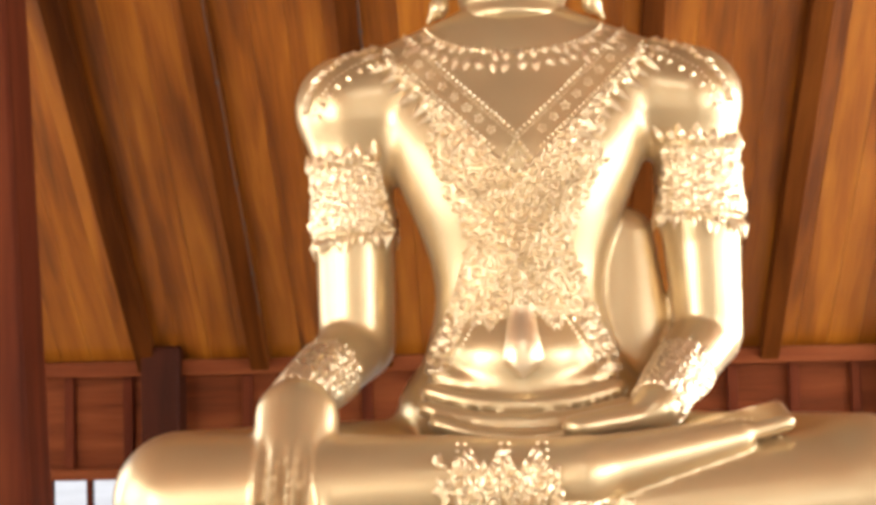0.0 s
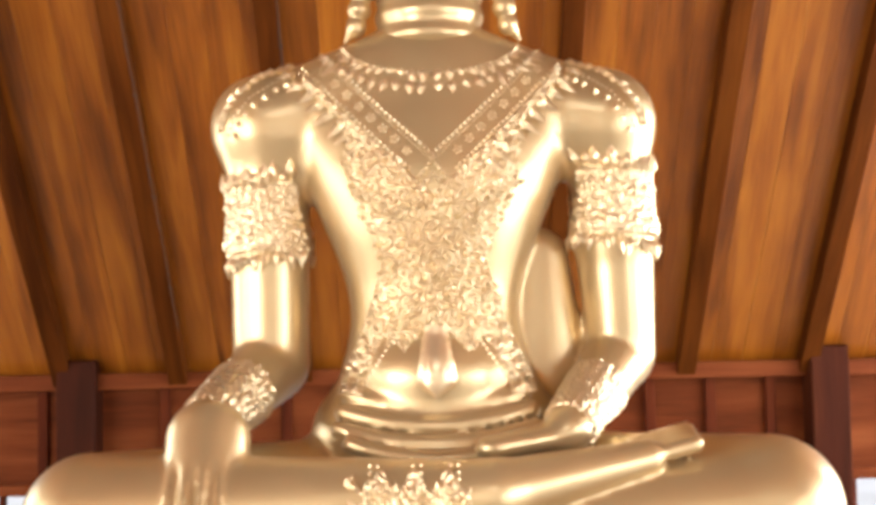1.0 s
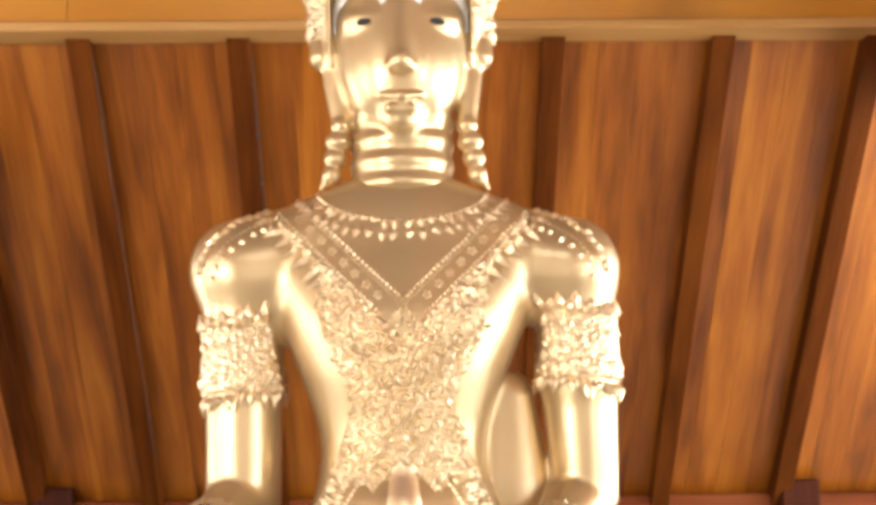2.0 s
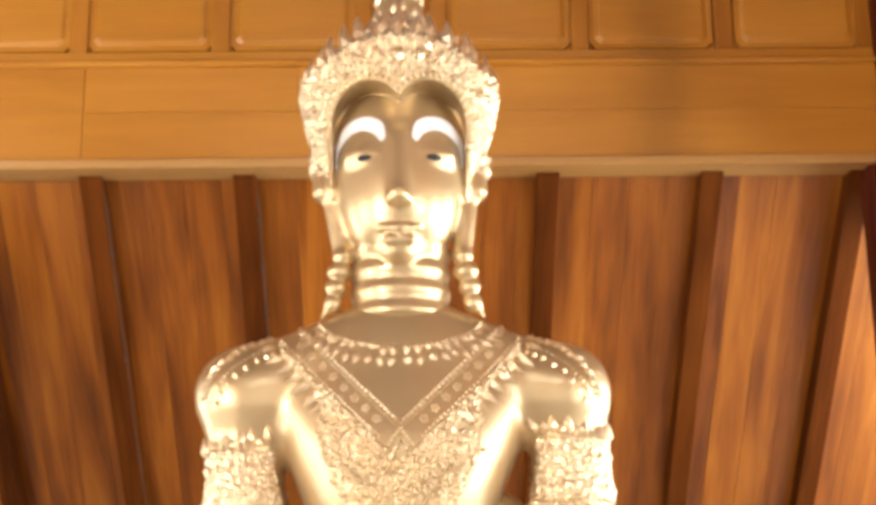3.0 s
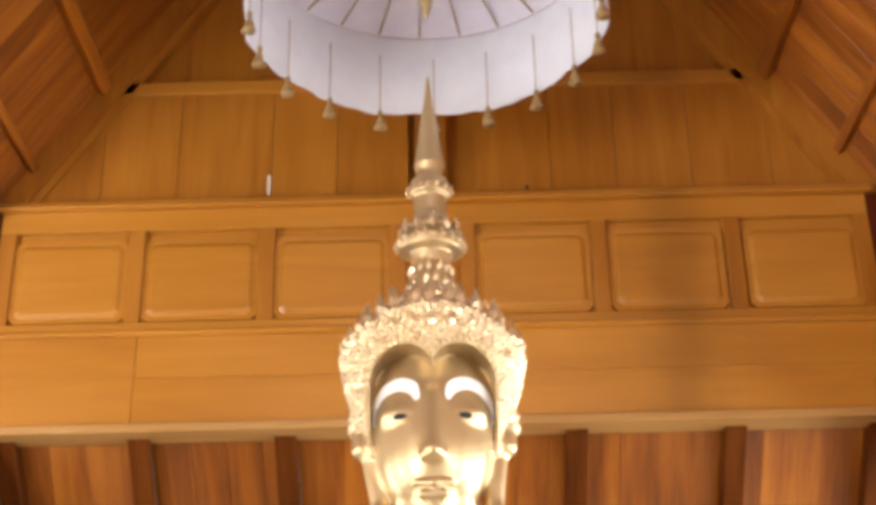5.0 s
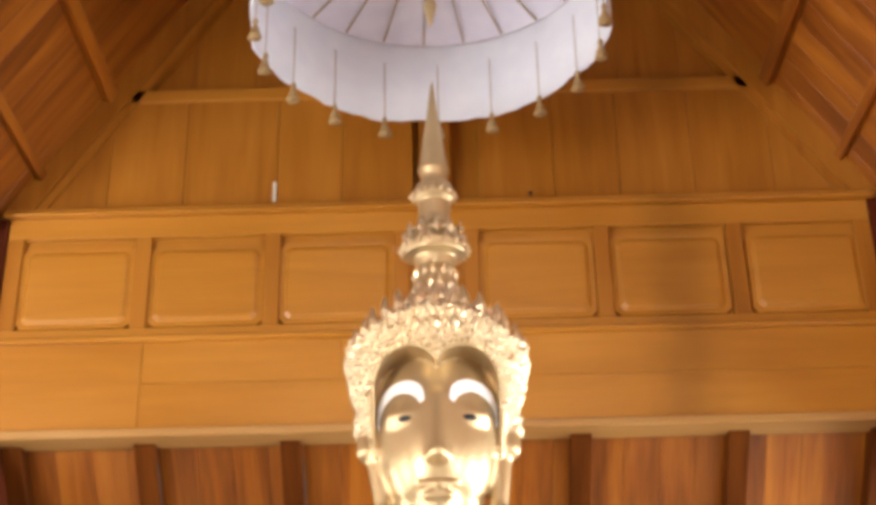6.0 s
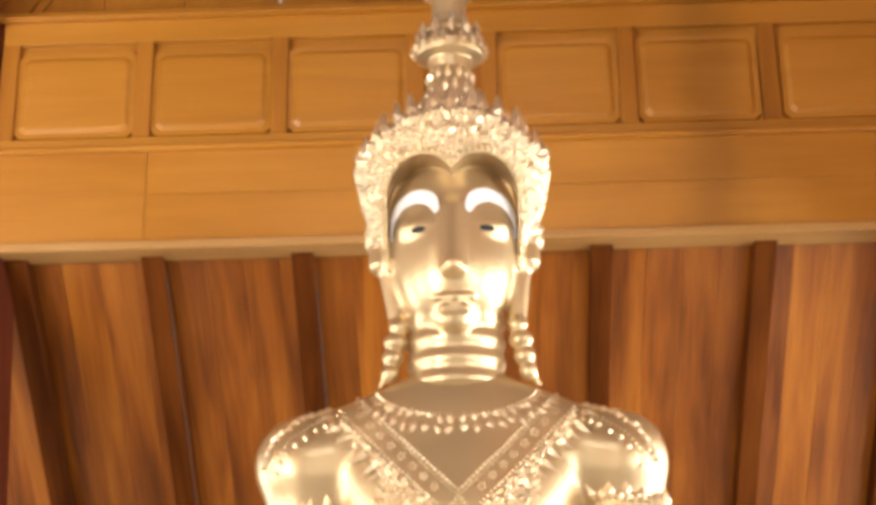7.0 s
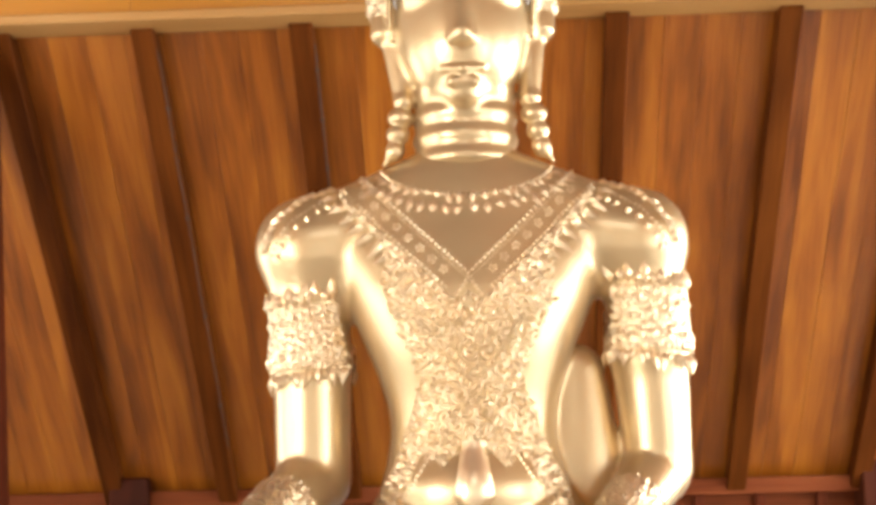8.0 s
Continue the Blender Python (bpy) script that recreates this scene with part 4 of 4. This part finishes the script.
    for z, r in ((3.40, 0.335), (3.48, 0.352), (3.56, 0.37), (3.64, 0.386), (3.71, 0.40)):
        for a in np.arange(30) * 2 * math.pi / 30 + z * 5:
            if abs(math.cos(a)) > 0.80 or z > 3.68:
                n = np.array((math.cos(a), math.sin(a), 0.0))
                o.leaf(np.array((cx, 0, z)) + n * np.array((r, r / 1.06, 0)), np.array((n[0] * 0.45, n[1] * 0.3, 1.0)), n, 0.06, 0.04, 0.018, 0.45)
    for z, r, k in ((4.26, 0.16, 22), (4.555, 0.103, 16), (4.34, 0.122, 16)):
        for i in range(k):
            a = i * 2 * math.pi / k
            o.bead(np.array((cx + r * math.cos(a), r * math.sin(a), z)), np.array((math.cos(a), math.sin(a), 0)), 0.013)
    # the band's chased surface, outside the bare forehead
    ang, z = np.meshgrid(np.arange(math.pi - 0.3, 2 * math.pi + 0.3, 0.0125), np.arange(3.32, 3.96, 0.0045))
    way = np.stack([np.cos(ang), np.sin(ang), 0 * ang], -1)
    p, n = meet((way * 0.6 + np.stack([0 * z + cx, 0 * z, z], -1)).reshape(-1, 3), -way.reshape(-1, 3))
    p, n = p.reshape(z.shape + (3,)), n.reshape(z.shape + (3,))
    x = np.abs(p[..., 0] - cx)
    bare = np.where(np.sin(ang) < 0, np.minimum(np.hypot(x - 0.125, z - 3.50) - 0.168, np.maximum(x - 0.285, z - 3.50)), 1.0)
    chased(o, p, n, ang * 0.37, z, smooth_mask(np.minimum(np.minimum(bare, z - 3.33), 3.95 - z)), cell=0.044, wave=0.022, deep=0.020, raised=0.0)
    # plain rim round the forehead
    rim = []
    for s in (-1, 1):
        arc = [(cx + s * (0.125 - 0.164 * math.cos(t)), 3.50 + 0.164 * math.sin(t)) for t in np.linspace(0.75, math.pi, 16)]
        arc += [(cx + s * 0.290, 3.50 - 0.05 * i) for i in range(1, 5)]
        pts, ns = front(arc)
        rows = []
        for (x, y, z), n in zip(pts, ns):
            rows.append((x, y, z))
        for p, q in zip(rows, rows[1:]):
            p, q = np.array(p), np.array(q)
            k = max(1, int(np.linalg.norm(q - p) / 0.018))
            for i in range(k):
                o.bead(p + (q - p) * i / k, np.array((0, -1.0, 0)), 0.012)
    # brows of white inlay, and the dark of the eyes
    for s in (-1, 1):
        ex = cx + s * 0.156
        rows = []
        for t in np.linspace(0, 1, 24):
            a = radians(155 - 170 * t)
            thick = 0.058 * min(1.0, 0.4 + 4 * t) * (1 - t ** 3) + 0.006
            rows.append([(ex + s * math.cos(a) * (0.092 + k * thick * 0.8), 3.362 + math.sin(a) * (0.102 + k * thick)) for k in (0, 0.33, 0.67, 1)])
        pts, ns = front([p for r in rows for p in r])
        pts = pts + ns * 0.006
        pts = pts.reshape(24, 4, 3)
        o.strip(pts if s > 0 else pts[:, ::-1], 2)
        c, n = front([(ex - s * 0.017 + 0.030 * math.cos(a), 3.343 + 0.015 * math.sin(a)) for a in np.arange(12) * math.pi / 6] + [(ex - s * 0.017, 3.345)])
        c = c + n * 0.005
        o.add(c, [(i, (i + 1) % 12, 12) for i in range(12)], 3)
    return o


def statue():
    low_v, low_q = skin(body, (-1.42, -1.12, 0.76), (1.40, 0.46, 2.80), 0.0165)
    high_v, high_q = skin(head, (-0.48, -0.48, 2.58), (0.46, 0.44, 4.12), 0.0095)
    spire_v, spire_q = skin(head, (-0.22, -0.2, 4.08), (0.18, 0.2, 5.26), 0.0075)
    o = ornaments()
    verts = np.concatenate([low_v, high_v, spire_v, *o.v])
    a, b = len(low_v), len(low_v) + len(high_v)
    quads = low_q.tolist() + (high_q + a).tolist() + (spire_q + b).tolist()
    smooth = len(quads)
    c = b + len(spire_v)
    faces = quads + [tuple(i + c for i in f) for f in o.f]
    me = bpy.data.meshes.new("statue")
    me.from_pydata(verts.tolist(), [], faces)
    for m in (GOLD, RELIEF, INLAY, BLACK, RELIEF):
        me.materials.append(m)
    me.polygons.foreach_set("material_index", np.array([0] * smooth + o.m, dtype=np.int32))
    me.polygons.foreach_set("use_smooth", np.array([True] * smooth + [m != 1 for m in o.m], dtype=bool))
    me.update()
    ob = new("statue", me)
    return tagged(ob, "gilded seated statue with tall spired crown and chased ornaments", "statue")


statue()


# ---- things ----
def pedestal():
    bm = bmesh.new()
    for z0, z1, g in ((0.0, 0.12, 0.18), (0.12, 0.22, 0.1), (0.22, 0.56, 0.0), (0.56, 0.66, 0.08), (0.66, 0.80, 0.16)):
        box(bm, -1.45 - g, 1.42 + g, -1.0 - g, 0.55 + g, z0, z1, bevel=0.02)
    ob = part("pedestal", bm, GOLD)
    return tagged(ob, "stepped gilded pedestal under the seated statue", "pedestal")


pedestal()


def parasol():
    """A wide hanging parasol: ribbed lining, cloth valance, tassels on cords, gilt boss and pole."""
    top = new("parasol")
    top.location = (AX, -0.065, 5.5)
    tagged(top, "white cloth ceremonial parasol with tassels, hung over the statue", "parasol")
    R, H = 0.922, 0.52
    N = 96
    wob = [0.012 * math.sin(7 * a) + 0.008 * math.sin(17 * a + 1) for a in np.arange(N) * 2 * math.pi / N]
    bm = bmesh.new()
    loops = []
    for r, z, k in ((R + 0.01, H + 0.03, 0), (R + 0.012, H, 0.2), (R + 0.004, H * 0.5, 0.6), (R, 0.02, 1), (R, 0.0, 1), (R - 0.012, 0.0, 1), (R - 0.010, H * 0.5, 0.6), (R - 0.006, H - 0.01, 0.2)):
        loops.append([bm.verts.new(((r + k * wob[i]) * math.cos(i * 2 * math.pi / N), (r + k * wob[i]) * math.sin(i * 2 * math.pi / N), z + (0.4 * wob[(i * 5) % N] if z < 0.1 else 0))) for i in range(N)])
    for a, b in zip(loops, loops[1:]):
        for i in range(N):
            f = bm.faces.new((a[i], a[(i + 1) % N], b[(i + 1) % N], b[i]))
            f.smooth = True
    part("valance", bm, CLOTH, top)
    bm = bmesh.new()
    loops = []
    for r, z in ((R - 0.004, H), (0.7, H + 0.09), (0.4, H + 0.18), (0.06, H + 0.27), (0.06, H + 0.30), (0.4, H + 0.21), (0.7, H + 0.12), (R + 0.02, H + 0.03)):
        loops.append([bm.verts.new((r * math.cos(i * 2 * math.pi / N), r * math.sin(i * 2 * math.pi / N), z)) for i in range(N)])
    for a, b in zip(loops, loops[1:]):
        for i in range(N):
            f = bm.faces.new((a[i], b[i], b[(i + 1) % N], a[(i + 1) % N]))
            f.smooth = True
    part("canopy", bm, LINING, top, "lilac-grey lining cloth")
    ribs = 24
    for i in range(ribs):
        a = i * 2 * math.pi / ribs + 0.06
        bm = bmesh.new()
        box(bm, 0.05, R - 0.02, -0.0035, 0.0035, -0.008, 0.004, bevel=0.001)
        for v in bm.verts:
            v.co.z += H + 0.27 - 0.27 * (v.co.x - 0.06) / (R - 0.06) - 0.004
        rib = part("rib", bm, THREAD, top)
        rib.matrix_basis = Matrix.Rotation(a, 4, 'Z')
    part("boss", turned([(0.001, 0.01), (0.010, 0.03), (0.020, 0.07), (0.034, 0.12), (0.036, 0.15), (0.020, 0.18), (0.032, 0.22), (0.036, 0.27), (0.022, 0.31), (0.018, 0.42), (0.04, 0.55), (0.055, 0.66), (0.05, 0.80), (0.001, 0.81)], 20), GOLD, top, "gilt pointed boss")
    part("pole", turned([(0.012, 0.78), (0.012, 4.0)], 10), DARK, top)
    tassels = 18
    for i in range(tassels):
        a = (i + 0.42) * 2 * math.pi / tassels
        cord = part("cord", turned([(0.0026, -0.02), (0.0026, 0.36)], 6), THREAD, top)
        cord.location = ((R - 0.035) * math.cos(a), (R - 0.035) * math.sin(a), 0.0)
        t = part("tassel", tassel_mesh(), THREAD, top)
        t.location = ((R - 0.035) * math.cos(a), (R - 0.035) * math.sin(a), -0.02)
        t.rotation_euler = (0, 0, a * 3)
    return top


def tassel_mesh():
    bm = turned([(0.004, 0.02), (0.014, 0.005), (0.016, -0.01), (0.008, -0.02), (0.018, -0.04), (0.032, -0.085), (0.038, -0.10)], 12)
    for v in bm.verts:
        if v.co.z < -0.03:
            v.co.x *= random.uniform(0.8, 1.15)
            v.co.y *= random.uniform(0.8, 1.15)
    return bm


parasol()

strip = part("paper_strip", boxes((-1.054, -1.031, YF + 0.068, YF + 0.076, 5.45, 5.59), bevel=0.002), PAPER)
tagged(strip, "small white paper strip stuck on the gable boards", "paper strip")

nail = part("nail", turned([(0.012, 0.0), (0.012, 0.008), (0.004, 0.01), (0.004, 0.06)], 10), BLACK)
nail.matrix_world = pose(0.565, YF + 0.075, 5.475, 180, 0, 0)
tagged(nail, "small dark nail in the gable boards", "nail")


def cable(x, start, length):
    """A thin pale cable clipped to the edge of a rafter, sagging a little between its clips."""
    top = new("cable")
    top.matrix_world = Matrix.Translation((x, LEAN_TOP.y + 0.02, LEAN_TOP.z)) @ turn_fall
    tagged(top, "thin greyed cable clipped along a sloping rafter", "cable", "cables on the rafters")
    bm = bmesh.new()
    rings = []
    for i in range(25):
        y = start + length * i / 24
        sag = 0.0025 * math.sin(i * math.pi / 4) + 0.001 * math.sin(i * 1.7)
        rings.append([bm.verts.new((0.070 + sag + 0.003 * math.cos(a), y, -0.152 + 0.003 * math.sin(a))) for a in np.arange(6) * math.pi / 3])
    for a, b in zip(rings, rings[1:]):
        for i in range(6):
            bm.faces.new((a[i], a[(i + 1) % 6], b[(i + 1) % 6], b[i])).smooth = True
    part("wire", bm, CABLE, top)
    for i in range(4):
        y = start + length * (i + 0.5) / 4
        part("clip", boxes((0.058, 0.080, y - 0.006, y + 0.006, -0.158, -0.145), bevel=0.001), CABLE, top)
    return top


cable(-0.90, 0.12, 1.25)
cable(-1.75, 0.12, 2.9)
